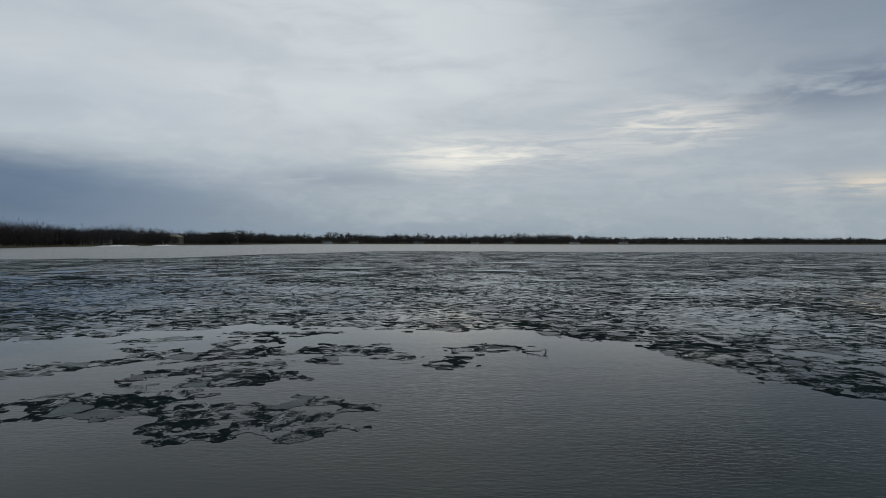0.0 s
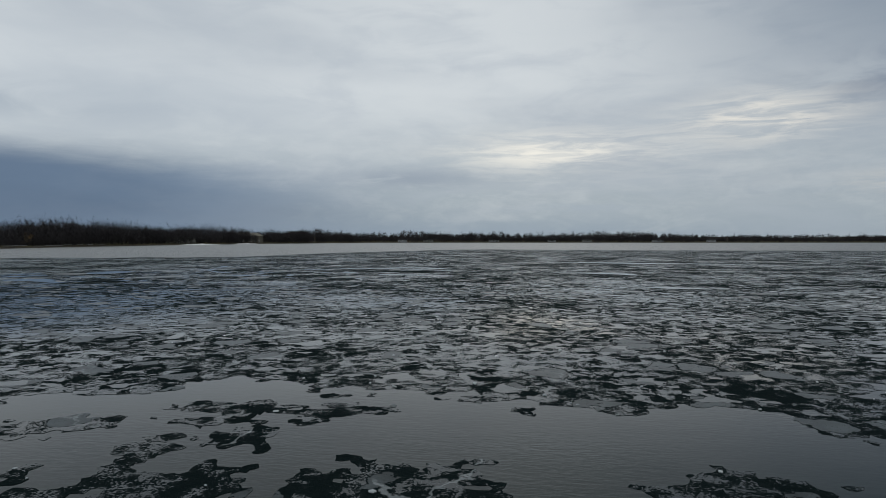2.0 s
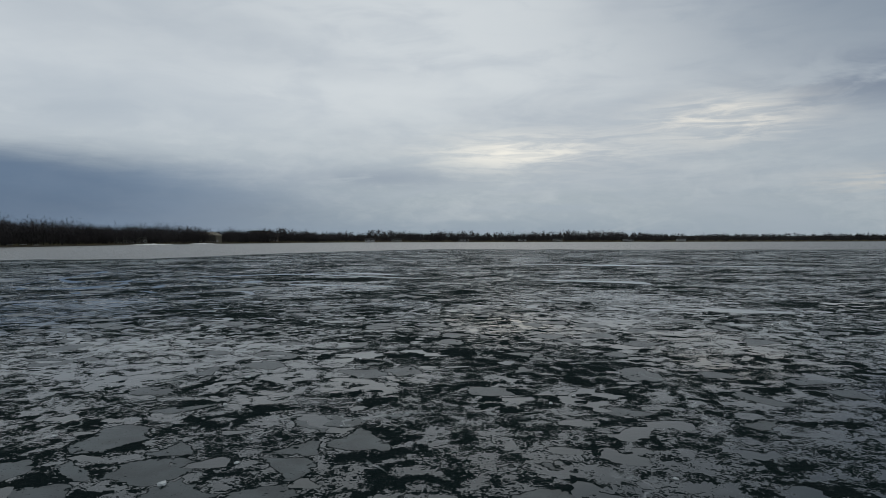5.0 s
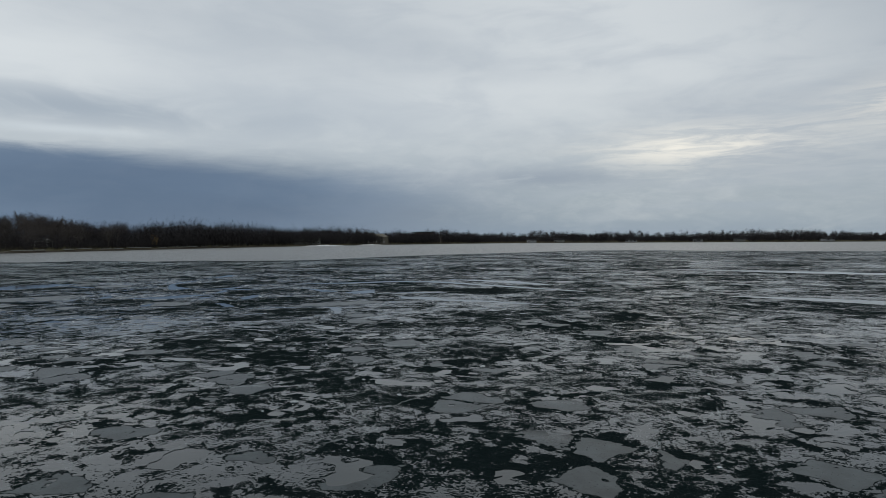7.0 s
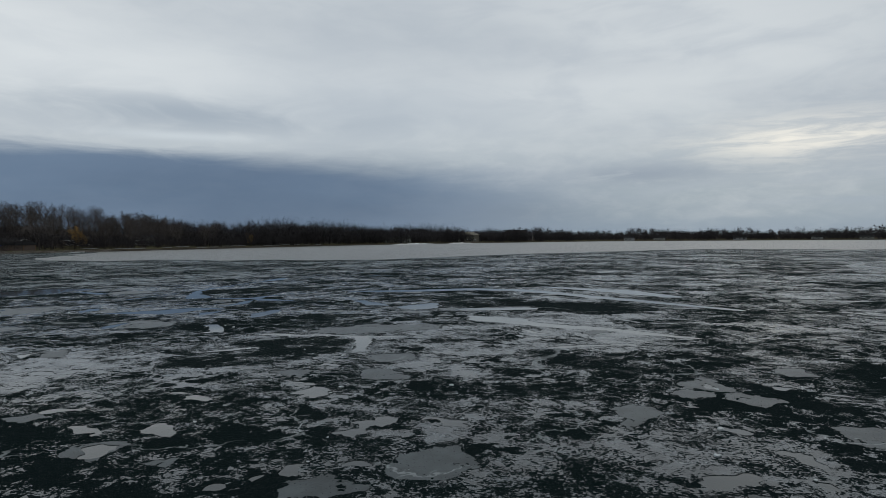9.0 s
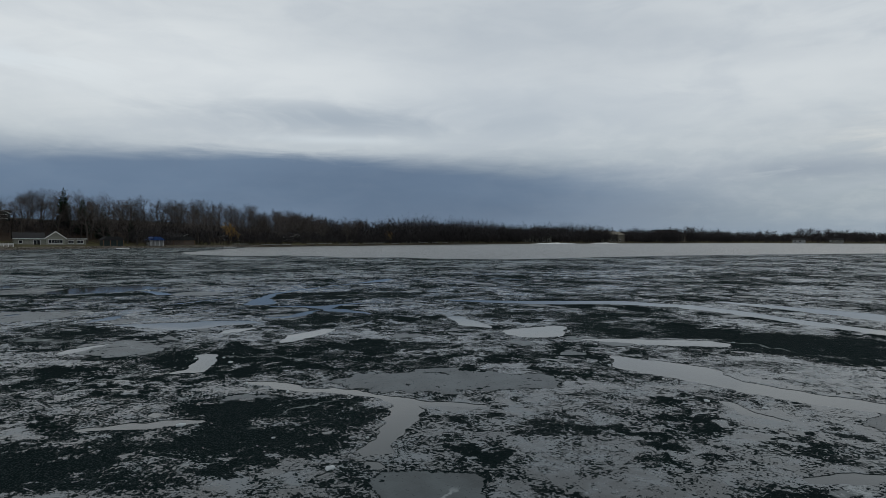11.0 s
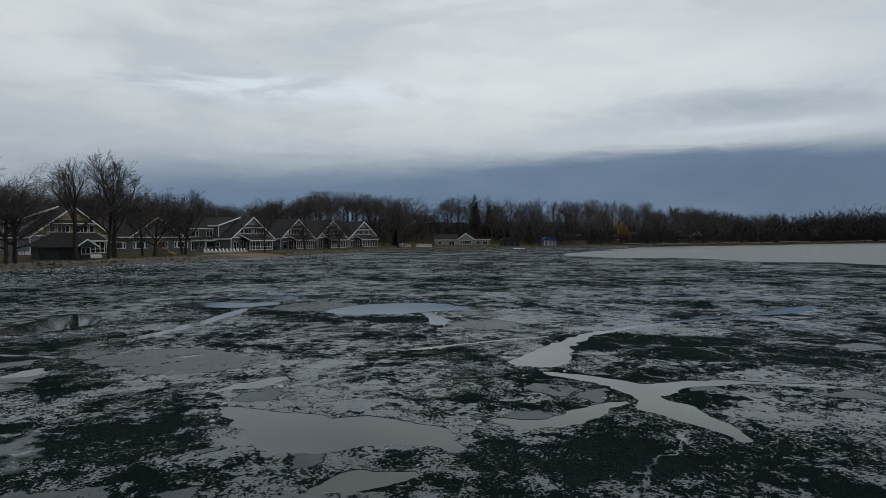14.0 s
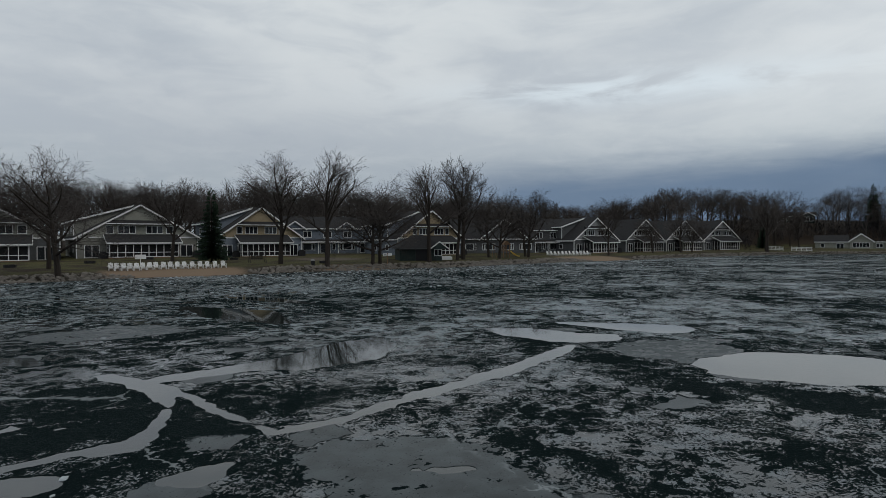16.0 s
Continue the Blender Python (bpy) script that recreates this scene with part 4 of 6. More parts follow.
        bx(bm, -h - 0.68, -h - 0.6, y0 - 0.5, y1 + 0.5, top - 0.12, top + 0.16)
        part("dormer_trim", bm, M_TRIM, dm)
        part("corner_board", box(-h - 0.03, -h + 0.12, y0 - 0.03, y0 + 0.12, eave, top), M_TRIM, dm)
        window(dm, -7.8, -6.3, 4.5, 5.7, 0.0, 2, "window", side=-h)
        window(dm, -13.0, -11.6, 4.5, 5.7, 0.0, 2, "window", side=-h)
    return ob


F = 52
lake_house(-107.5, -6.0, 50, 21, M_SLATE, M_GREY, "grey clapboard lake house with a screened porch and white trim")
lake_house(-128.4, 5.1, 54, 20.5, M_GREY, M_SAGE, "grey-green gabled lake house with a white-posted screened porch")
lake_house(-142.4, 21.4, F, 17, M_BLUEGREY, M_SAND, "lake house with tan gable over blue-grey clapboard walls")
lake_house(-164.8, 49.5, F, 17, M_BLUEGREY, M_SAND, "tan-gabled lake house behind the boathouse, dark roof")
lake_house(-199.5, 82.5, F, 16, M_SLATE, M_PALE, "dark grey lake house with a pale gable and screened porch", ridge=8.8, eave=3.4)
lake_house(-216.5, 94.5, 49, 14.5, M_SLATE, M_PALE, "grey gabled lake house behind a bare shade tree", dormer=False, ridge=8.8, eave=3.4)
lake_house(-229.0, 105.5, 47, 14.5, M_SLATE, M_PALE, "grey gabled lake house among bare trees", dormer=False, ridge=8.8, eave=3.4)
lake_house(-245.0, 117.5, 43, 15, M_SLATE, M_PALE, "last grey gabled house of the lakeside row", dormer=False, ridge=8.8, eave=3.4)


def row_block(x, y, facing, width, depth, wall, label, eave=5.6, ridge=8.4, storeys=2, gables=(), doors=True):
    """A long two-storey range with its roof along the front, small cross gables and a shallow canopy."""
    ob = thing("lodge", label, "building", put(x, y, facing), "lake houses")
    h = width / 2
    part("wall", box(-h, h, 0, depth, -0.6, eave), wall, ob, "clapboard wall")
    o = 0.5
    bm = bmesh.new()
    prof = [(-o, eave - 0.1), (-o, eave + 0.14), (depth / 2, ridge + 0.14), (depth + o, eave + 0.14), (depth + o, eave - 0.1), (depth / 2, ridge - 0.12)]
    a = [bm.verts.new((-h - o, p, z)) for p, z in prof]
    b = [bm.verts.new((h + o, p, z)) for p, z in prof]
    for i in range(6):
        bm.faces.new([a[i], b[i], b[(i + 1) % 6], a[(i + 1) % 6]])
    bmesh.ops.recalc_face_normals(bm, faces=bm.faces)
    part("roof", bm, M_ROOF, ob, "dark shingle roof")
    for s in (-h, h - 0.1):
        bm = bmesh.new()
        vs = [bm.verts.new((xx, p, z)) for xx in (s, s + 0.1) for p, z in ((0, eave), (depth, eave), (depth / 2, ridge - 0.1))]
        for q in ((0, 1, 2), (5, 4, 3), (0, 3, 4, 1), (1, 4, 5, 2), (2, 5, 3, 0)):
            bm.faces.new([vs[i] for i in q])
        part("gable_end", bm, wall, ob)
    part("fascia", box(-h - o, h + o, -o - 0.08, -o, eave - 0.12, eave + 0.12), M_TRIM, ob)
    for gx, gw in gables:
        g = gw / 2
        top = eave + g * 0.72
        gb = part("cross_gable", prism([(gx - g, eave - 0.2), (gx + g, eave - 0.2), (gx, top)], -0.25, depth / 2), wall, ob)
        for s in (-1, 1):
            prof = [(gx, top + 0.05), (gx + s * (g + 0.4), eave - 0.24), (gx + s * (g + 0.4), eave - 0.04), (gx, top + 0.25)]
            part("gable_roof", prism(prof, -0.7, depth / 2), M_ROOF, gb)
            bm = bmesh.new()
            bar(bm, (gx, -0.74, top + 0.05), (gx + s * (g + 0.4), -0.74, eave - 0.24), 0.08, 0.3)
            part("bargeboard", bm, M_TRIM, gb)
    n = max(3, int(width / 4.2))
    for i in range(n):
        cx = -h + width * (i + 0.5) / n
        if storeys == 2:
            window(ob, cx - 0.85, cx + 0.85, 3.75, 5.0, 0.0, 2)
        if i % 2 == 0 and doors:
            window(ob, cx - 1.5, cx + 0.6, 0.2, 2.25, 0.0, 2, "sliding_door")
            window(ob, cx + 1.2, cx + 1.7, 0.9, 2.25, 0.0, 1)
        else:
            window(ob, cx - 0.9, cx + 0.9, 0.9, 2.25, 0.0, 1)
            window(ob, cx - 1.6, cx - 1.2, 0.9, 2.25, 0.0, 1)
            window(ob, cx + 1.2, cx + 1.6, 0.9, 2.25, 0.0, 1)
    if storeys == 2:
        bm = bmesh.new()
        prof = [(-1.3, 2.62), (-1.3, 2.78), (0.0, 3.2), (0.0, 2.62)]
        a = [bm.verts.new((-h, p, z)) for p, z in prof]
        b = [bm.verts.new((h, p, z)) for p, z in prof]
        bm.faces.new(a)
        bm.faces.new(b[::-1])
        for i in range(4):
            bm.faces.new([a[i], b[i], b[(i + 1) % 4], a[(i + 1) % 4]])
        bmesh.ops.recalc_face_normals(bm, faces=bm.faces)
        part("canopy", bm, M_ROOF, ob, "dark shingled canopy")
        part("canopy_fascia", box(-h, h, -1.38, -1.3, 2.5, 2.76), M_TRIM, ob)
        for i in range(n + 1):
            xx = -h + 0.1 + (width - 0.34) * i / n
            part("post", box(xx, xx + 0.14, -1.25, -1.1, 0.0, 2.62), M_TRIM, ob)
    return ob


row_block(-163.5, 27.5, 36, 27, 10, M_BLUEGREY, "long blue-grey two-storey lodge with white windows", gables=((-9.5, 4.5), (2.0, 4.0)))
row_block(-183.0, 60.5, 38, 20, 11, M_SLATE, "dark grey low lodge with a wide cross gable", eave=3.4, ridge=8.2, storeys=1, gables=((1.5, 13.0),), doors=False)
row_block(-196.5, 72.0, 38, 12, 10, M_SLATE, "dark grey two-storey wing beside a gabled house", eave=5.6, ridge=8.6)


def cottage(x, y, facing):
    """A small cottage: a low wing, a gabled bay with a window band, a flat-roofed annexe."""
    ob = thing("cottage", "small grey-green cottage with a white-trimmed gable by the water", "cottage", put(x, y, facing, -0.5))
    part("wing", box(-9.5, -0.01, 0.8, 7, -0.5, 2.7), M_SAGE, ob)
    bm = bmesh.new()
    prof = [(0.3, 2.6), (0.3, 2.8), (3.9, 4.9), (7.5, 2.8), (7.5, 2.6), (3.9, 4.65)]
    a = [bm.verts.new((-9.9, p, z)) for p, z in prof]
    b = [bm.verts.new((0.0, p, z)) for p, z in prof]
    for i in range(6):
        bm.faces.new([a[i], b[i], b[(i + 1) % 6], a[(i + 1) % 6]])
    bm.faces.new(a)
    bmesh.ops.recalc_face_normals(bm, faces=bm.faces)
    part("wing_roof", bm, M_ROOF, ob, "dark shingle roof")
    part("wing_fascia", box(-9.9, 0, 0.22, 0.3, 2.5, 2.76), M_TRIM, ob)
    part("gable_bay", prism([(0, -0.5), (6.2, -0.5), (6.2, 2.9), (3.1, 5.2), (0, 2.9)], 0, 7), M_SAGE, ob)
    for s in (-1, 1):
        prof = [(3.1, 5.25), (3.1 + s * 3.6, 2.58), (3.1 + s * 3.6, 2.78), (3.1, 5.47)]
        part("roof", prism(prof, -0.5, 7.3), M_ROOF, ob)
        bm = bmesh.new()
        bar(bm, (3.1, -0.54, 5.25), (3.1 + s * 3.6, -0.54, 2.58), 0.08, 0.34)
        part("bargeboard", bm, M_TRIM, ob)
    window(ob, 0.9, 5.3, 1.0, 2.3, 0.0, 5)
    window(ob, -8.0, -7.0, 1.0, 2.0, 0.8, 1)
    window(ob, -3.6, -1.6, 0.1, 2.1, 0.8, 2, "sliding_door")
    part("annexe", box(6.21, 13.0, 0.6, 6.5, -0.5, 2.5), M_GREY, ob)
    part("annexe_roof", box(6.21, 13.4, 0.2, 6.9, 2.5, 2.72), M_TRIM, ob)
    window(ob, 7.2, 8.9, 0.9, 2.0, 0.6, 2)
    window(ob, 10.0, 12.0, 0.9, 2.0, 0.6, 2)
    return ob


cottage(-268.0, 158.6, -12)


def hill_house(x, y, facing, label, w=14.0, wall=M_DARKWOOD):
    ob = thing("hillside_house", label, "house", put(x, y, facing))
    part("wall", box(-w / 2, w / 2, 0, 8, -2.5, 2.6), wall, ob)
    bm = bmesh.new()
    prof = [(-0.8, 2.5), (-0.8, 2.7), (4, 4.3), (8.8, 2.7), (8.8, 2.5), (4, 4.05)]
    a = [bm.verts.new((-w / 2 - 0.6, p, z)) for p, z in prof]
    b = [bm.verts.new((w / 2 + 0.6, p, z)) for p, z in prof]
    for i in range(6):
        bm.faces.new([a[i], b[i], b[(i + 1) % 6], a[(i + 1) % 6]])
    bm.faces.new(a)
    bm.faces.new(b[::-1])
    bmesh.ops.recalc_face_normals(bm, faces=bm.faces)
    part("roof", bm, M_ROOF, ob)
    part("fascia", box(-w / 2 - 0.6, w / 2 + 0.6, -0.88, -0.8, 2.4, 2.66), M_TRIM, ob)
    g = part("gable_bay", prism([(w / 2 - 5, -2.0), (w / 2, -2.0), (w / 2, 2.5), (w / 2 - 2.5, 3.9), (w / 2 - 5, 2.5)], -1.5, 2), wall, ob)
    for s in (-1, 1):
        bm = bmesh.new()
        bar(bm, (w / 2 - 2.5, -1.6, 4.0), (w / 2 - 2.5 + s * 3.0, -1.6, 2.3), 0.08, 0.3)
        part("bargeboard", bm, M_TRIM, g)
    window(g, w / 2 - 4.2, w / 2 - 0.8, 0.5, 2.1, -1.5, 3)
    window(ob, -w / 2 + 1, -w / 2 + 4, 0.6, 2.0, 0.0, 3)
    part("deck", box(-w / 2, w / 2 - 5.1, -3.0, -0.01, -0.35, -0.1), M_WOOD, ob)
    bm = box(-w / 2, w / 2 - 5.1, -3.0, -2.94, 0.75, 0.85)
    for i in range(12):
        xx = -w / 2 + (w - 5.2) * i / 11
        bx(bm, xx, xx + 0.08, -3.0, -2.93, -0.1, 0.8)
    part("railing", bm, M_TRIM, ob)
    return ob


hill_house(-316, 153, -10, "brown hillside house with a deck among bare trees")
for k, (hx, hy, w) in enumerate(((-282, 215, 12), (-292, 248, 11), (-300, 288, 12), (-322, 352, 14), (-330, 420, 12))):
    hill_house(hx, hy, -15 - 4 * k, "small dark house half hidden among hillside trees", w, (M_SLATE, M_BRICKWALL, M_GREY)[k % 3])


# ---- trees ----
def grow(rng, tall, levels, spread, kids, droop=0.0, limb=0.62, low=0.28, bole=0.62):
    """The boughs of a bare tree: rows of ends and radii, with the branching level."""
    out = []

    def branch(p, d, length, r, level):
        n = 4 if level == 0 else (3 if level < 3 else 2)
        nodes = [p]
        for i in range(n):
            d = (d + Vector((rng.gauss(0, 1), rng.gauss(0, 1), rng.gauss(0, 0.6))) * (0.07 if level == 0 else 0.17) + Vector((0, 0, 0.05 if level < 3 else -droop))).normalized()
            q = p + d * (length / n)
            f0, f1 = 1 - 0.62 * i / n, 1 - 0.62 * (i + 1) / n
            out.append((p, q, r * f0, r * f1, level))
            p = q
            nodes.append(p)
        if level >= levels:
            return
        count = kids[level]
        for k in range(count):
            t = (low + (1 - low) * (k + rng.random()) / count) if level == 0 else 0.25 + 0.75 * (k + rng.random()) / count
            i = min(n - 1, int(t * n))
            at_ = nodes[i].lerp(nodes[i + 1], t * n - i)
            side = Vector((rng.gauss(0, 1), rng.gauss(0, 1), rng.gauss(0.1, 0.5)))
            side = (side - d * side.dot(d)).normalized()
            a = radians(rng.uniform(spread[0], spread[1])) * (1.15 - 0.45 * t)
            nd = (d * math.cos(a) + side * math.sin(a)).normalized()
            l2 = length * limb * rng.uniform(0.7, 1.15) * (1.12 - 0.42 * t)
            branch(at_, nd, l2, r * (1 - 0.55 * t) * (0.62 if level == 0 else 0.54), level + 1)

    branch(Vector((0, 0, -0.3)), Vector((0, 0, 1)), tall * bole, tall * 0.023, 0)
    top = max(q.z for _, q, *_ in out)
    k = tall / top
    return [(p * k, q * k, a, b, l) for p, q, a, b, l in out]


def tubes(rows, sides):
    """Tapered tubes, joined in one mesh."""
    verts, faces = [], []
    for p, q, r0, r1, level in rows:
        n = sides[level]
        d = (q - p).normalized()
        u = d.orthogonal().normalized()
        w = d.cross(u)
        base = len(verts)
        if n == 2:
            # the finest twigs: a slim blade
            verts += [(p + u * r0)[:], (p - u * r0)[:], (q + w * r1 * 0.3)[:]]
            faces.append((base, base + 1, base + 2))
            continue
        for c, r in ((p, r0), (q, r1)):
            for k in range(n):
                a = 2 * math.pi * k / n
                verts.append((c + u * (r * math.cos(a)) + w * (r * math.sin(a)))[:])
        for k in range(n):
            faces.append((base + k, base + (k + 1) % n, base + n + (k + 1) % n, base + n + k))
    return verts, faces


def mesh_of(name, verts, faces, material):
    me = bpy.data.meshes.new(name)
    me.from_pydata(verts, [], faces)
    me.materials.append(material)
    me.update()
    return me


def bare_tree(seed, tall, levels, spread, kids, sides, label, twig=M_TWIG, droop=0.0, twig_r=0.016, low=0.28, limb=0.62, at_=(0, 0, 0), bole=0.62):
    rng = random.Random(seed)
    rows = grow(rng, tall, levels, spread, kids, droop, limb, low, bole)
    rows = [(p, q, max(a, twig_r), max(b, twig_r * 0.8), l) for p, q, a, b, l in rows]
    ob = thing("tree", label, "tree", Matrix.Translation(at_))
    for nm, sel, mat in (("trunk", lambda l: l <= 1, M_BARK), ("crown", lambda l: l > 1, twig)):
        v, f = tubes([r for r in rows if sel(r[4])], sides)
        o = new(nm, mesh_of(nm, v, f, mat))
        o.parent = ob
    return ob


def place(src, x, y, k, turn, label="", group=""):
    src.scale = (k, k, k)
    ob = copy_thing(src, pose(x, y, land(x, y) - 0.1, 0, 0, turn))
    src.scale = (1, 1, 1)
    if label:
        ob["label"] = label
    if group:
        ob["group"] = group
    return ob


SIDES = {0: 8, 1: 6, 2: 4, 3: 3, 4: 2, 5: 2}
OAK = bare_tree(4, 17.4, 4, (38, 64), (10, 8, 6, 6), SIDES, "tall bare oak with a wide rounded crown on the lawn", at_=(-119.0, 40.5, land(-119, 40.5) - 0.1), low=0.42, bole=0.5, limb=0.74)
ELM = bare_tree(7, 18.2, 4, (22, 50), (9, 8, 6, 6), SIDES, "tall slender bare tree leaning over the drive", at_=(-118.6, 48.6, land(-118.6, 48.6) - 0.1), low=0.42, bole=0.55, limb=0.68)
MAPLE = bare_tree(11, 15.2, 4, (42, 80), (11, 8, 6, 6), SIDES, "dense dark bare tree with drooping boughs by the boathouse", at_=(-124.8, 53.2, land(-124.8, 53.2) - 0.1), low=0.32, droop=0.04, bole=0.5, limb=0.76)
for ob in (OAK, ELM, MAPLE):
    ob["group"] = "bare trees on the lawn"
g = "bare trees on the lawn"
lawn = "bare deciduous tree with dark bark on the lawn"
place(MAPLE, -90.1, 29.7, 1.06, 130, "spreading bare tree with a thick trunk above the riprap", g)
place(ELM, -95.8, 21.5, 0.72, 60, "young bare tree beside the thick-trunked one", g)
place(MAPLE, -79.5, 22.5, 1.15, 10, "large bare tree with long low boughs", g)
place(OAK, -118.4, 20.9, 0.8, 70, "bare tree standing in front of the grey-green house", g)
place(MAPLE, -127.4, 53.4, 0.92, 200, lawn, g)
place(ELM, -135.5, 59.0, 0.98, 150, "thin bare tree with upright boughs in front of a tan gable", g)
place(OAK, -142.2, 62.0, 0.85, 10, lawn, g)
place(ELM, -146.0, 62.0, 1.08, 250, "tall bare tree with an airy crown near the riprap", g)
place(MAPLE, -154.0, 67.0, 0.92, 300, "bare tree beside the yellow slide", g)
place(OAK, -163.2, 71.2, 0.82, 30, lawn, g)
place(MAPLE, -166.5, 70.0, 0.85, 90, lawn, g)
place(OAK, -158.0, 64.0, 0.7, 190, lawn, g)
place(ELM, -186.0, 86.2, 0.62, 20, "small bare tree at the edge of the far beach", g)
place(MAPLE, -207.0, 96.5, 0.75, 45, lawn, g)
place(OAK, -214.5, 103.8, 0.72, 145, lawn, g)
place(MAPLE, -219.5, 107.0, 0.72, 245, lawn, g)
place(OAK, -237.0, 128.5, 0.9, 85, "bare tree beside the white fence", g)
place(ELM, -231.5, 128.0, 0.8, 185, lawn, g)


def spruce(x, y, tall, label, rng):
    """A conifer: trunk and whorls of drooping boughs hung with needle blades."""
    ob = thing("spruce", label, "spruce tree", pose(x, y, land(x, y) - 0.1))
    part("trunk", rod(bmesh.new(), (0, 0, 0), (0, 0, tall * 0.98), tall * 0.018, 0.015, 7), M_BARK, ob)
    verts, faces = [], []
    for _ in range(int(tall * 46)):
        k = rng.random() ** 0.62  # more boughs low down
        z = tall * (0.07 + 0.93 * (1 - k))
        r = (tall * 0.215 * k**0.92 + 0.1) * rng.uniform(0.55, 1.12)
        a = rng.uniform(0, 2 * math.pi)
        d = Vector((math.cos(a), math.sin(a), 0))
        side = Vector((-d.y, d.x, 0))
        steps = max(2, int(r / 0.24))
        for s in range(steps):
            t = (s + 0.7) / steps
            c = Vector((0, 0, z)) + d * (r * t) + Vector((0, 0, -0.34 * r * t * (1 - 0.5 * t)))
            w = (0.14 + 0.42 * (1 - t) * min(1.0, r / 1.4)) * rng.uniform(0.6, 1.2)
            for sg in (-1, 1):
                b = len(verts)
                verts += [c[:], (c + d * 0.3 + Vector((0, 0, 0.04)))[:], (c + side * (sg * w) + d * 0.2 + Vector((0, 0, -0.1 - 0.16 * rng.random())))[:]]
                faces.append((b, b + 1, b + 2))
    for k in range(8):
        a = 0.785 * k
        b = len(verts)
        verts += [(0.02, 0, tall), (0.16 * math.cos(a), 0.16 * math.sin(a), tall - 0.5), (0.16 * math.cos(a + 0.6), 0.16 * math.sin(a + 0.6), tall - 0.55)]
        faces.append((b, b + 1, b + 2))
    o = new("crown", mesh_of("crown", verts, faces, M_NEEDLE))
    o.parent = ob
    return ob


rng = random.Random(5)
SPRUCE = spruce(-119.4, 27.7, 12.2, "dark green spruce standing alone on the lawn", rng)
for x, y, k, t in ((-305.7, 177, 1.4, 30), (-296, 181, 1.3, 90), (-291, 187, 1.15, 50), (-304, 187, 0.95, 10), (-285, 196, 0.8, 60), (-262, 132, 0.75, 15)):
    place(SPRUCE, x, y, k, t, "dark conifer rising above the bare woods", "hillside conifers")

WILLOW = bare_tree(21, 10.5, 4, (40, 75), (9, 7, 6, 5), SIDES, "yellow-twigged willow by the far shore", twig=M_WILLOW, droop=0.22, twig_r=0.03, low=0.2, at_=(-262.5, 228.0, land(-262.5, 228) - 0.1))
place(WILLOW, -292, 357, 0.8, 70, "small yellow-twigged willow on the bank", "")

# woods behind the houses and along the hillside
W_SIDES = {0: 5, 1: 3, 2: 3, 3: 2, 4: 2}
WOODS = [bare_tree(30 + i, 15.6, 4, s, (8, 6, 5, 5), W_SIDES, "bare woodland tree on the slope behind the houses", at_=p, twig_r=0.022, low=0.36, limb=0.7, bole=0.5)
         for i, (s, p) in enumerate((((32, 56), (-150, -20, 2)), ((38, 66), (-158, -12, 2)), ((26, 48), (-166, -2, 2)), ((34, 60), (-172, 6, 2))))]
for ob in WOODS:
    ob["group"] = "woods behind the houses"
    ob.location.z = land(ob.location.x, ob.location.y) - 0.1


def ahead_of(x, y):
    return float(inland(np.array([x]), np.array([y]))[0])


rng = random.Random(17)
spots = []
tries = 0
while len(spots) < 545 and tries < 40000:
    tries += 1
    y = rng.uniform(-75, 330)
    x = rng.uniform(-400, -95)
    s = ahead_of(x, y)
    inner = np.interp(y, [-75, 0, 60, 110, 130, 160, 200, 330], [62, 62, 62, 50, 26, 20, 12, 10])
    if s < inner or s > inner + (75 if y < 120 else 62):
        continue
    if any((x - a) ** 2 + (y - b) ** 2 < (12 if y < 90 else 13 if y < 150 else 14) for a, b in spots):
        continue
    if any(math.hypot(x - hx, y - hy) < r for hx, hy, r in ((-316, 153, 12), (-268, 160, 16), (-282, 215, 9), (-292, 248, 9), (-300, 288, 9), (-322, 352, 10))):
        continue
    spots.append((x, y))
spots.sort(key=lambda p: math.hypot(p[0] + 60, p[1] - 70))
for x, y in spots[:262]:
    place(WOODS[rng.randrange(4)], x, y, rng.uniform(0.75, 1.1) * (1.14 if y < 60 else 1.0), rng.uniform(0, 360))


def joined(name, label, sources, spots, rng):
    """Trees too far off to tell apart, as one mesh."""
    verts, faces, base = [], [], 0
    for x, y in spots:
        src = sources[rng.randrange(len(sources))]
        k, a = rng.uniform(0.7, 1.08), rng.uniform(0, 6.283)
        m = np.array([[math.cos(a), -math.sin(a), 0], [math.sin(a), math.cos(a), 0], [0, 0, 1]]) * k
        at_ = np.array([x, y, land(x, y) - 0.1])
        for o in src.children:
            v = np.array([p.co[:] for p in o.data.vertices]) @ m.T + at_
            verts += v.tolist()
            faces += [tuple(base + i for i in f.vertices) for f in o.data.polygons]
            base += len(v)
    ob = new(name, mesh_of(name, verts, faces, M_TWIG))
    return tagged(ob, label, "woods", kind="stuff")


joined("hill_woods", "bare brown woods covering the hillside", WOODS, spots[262:], rng)


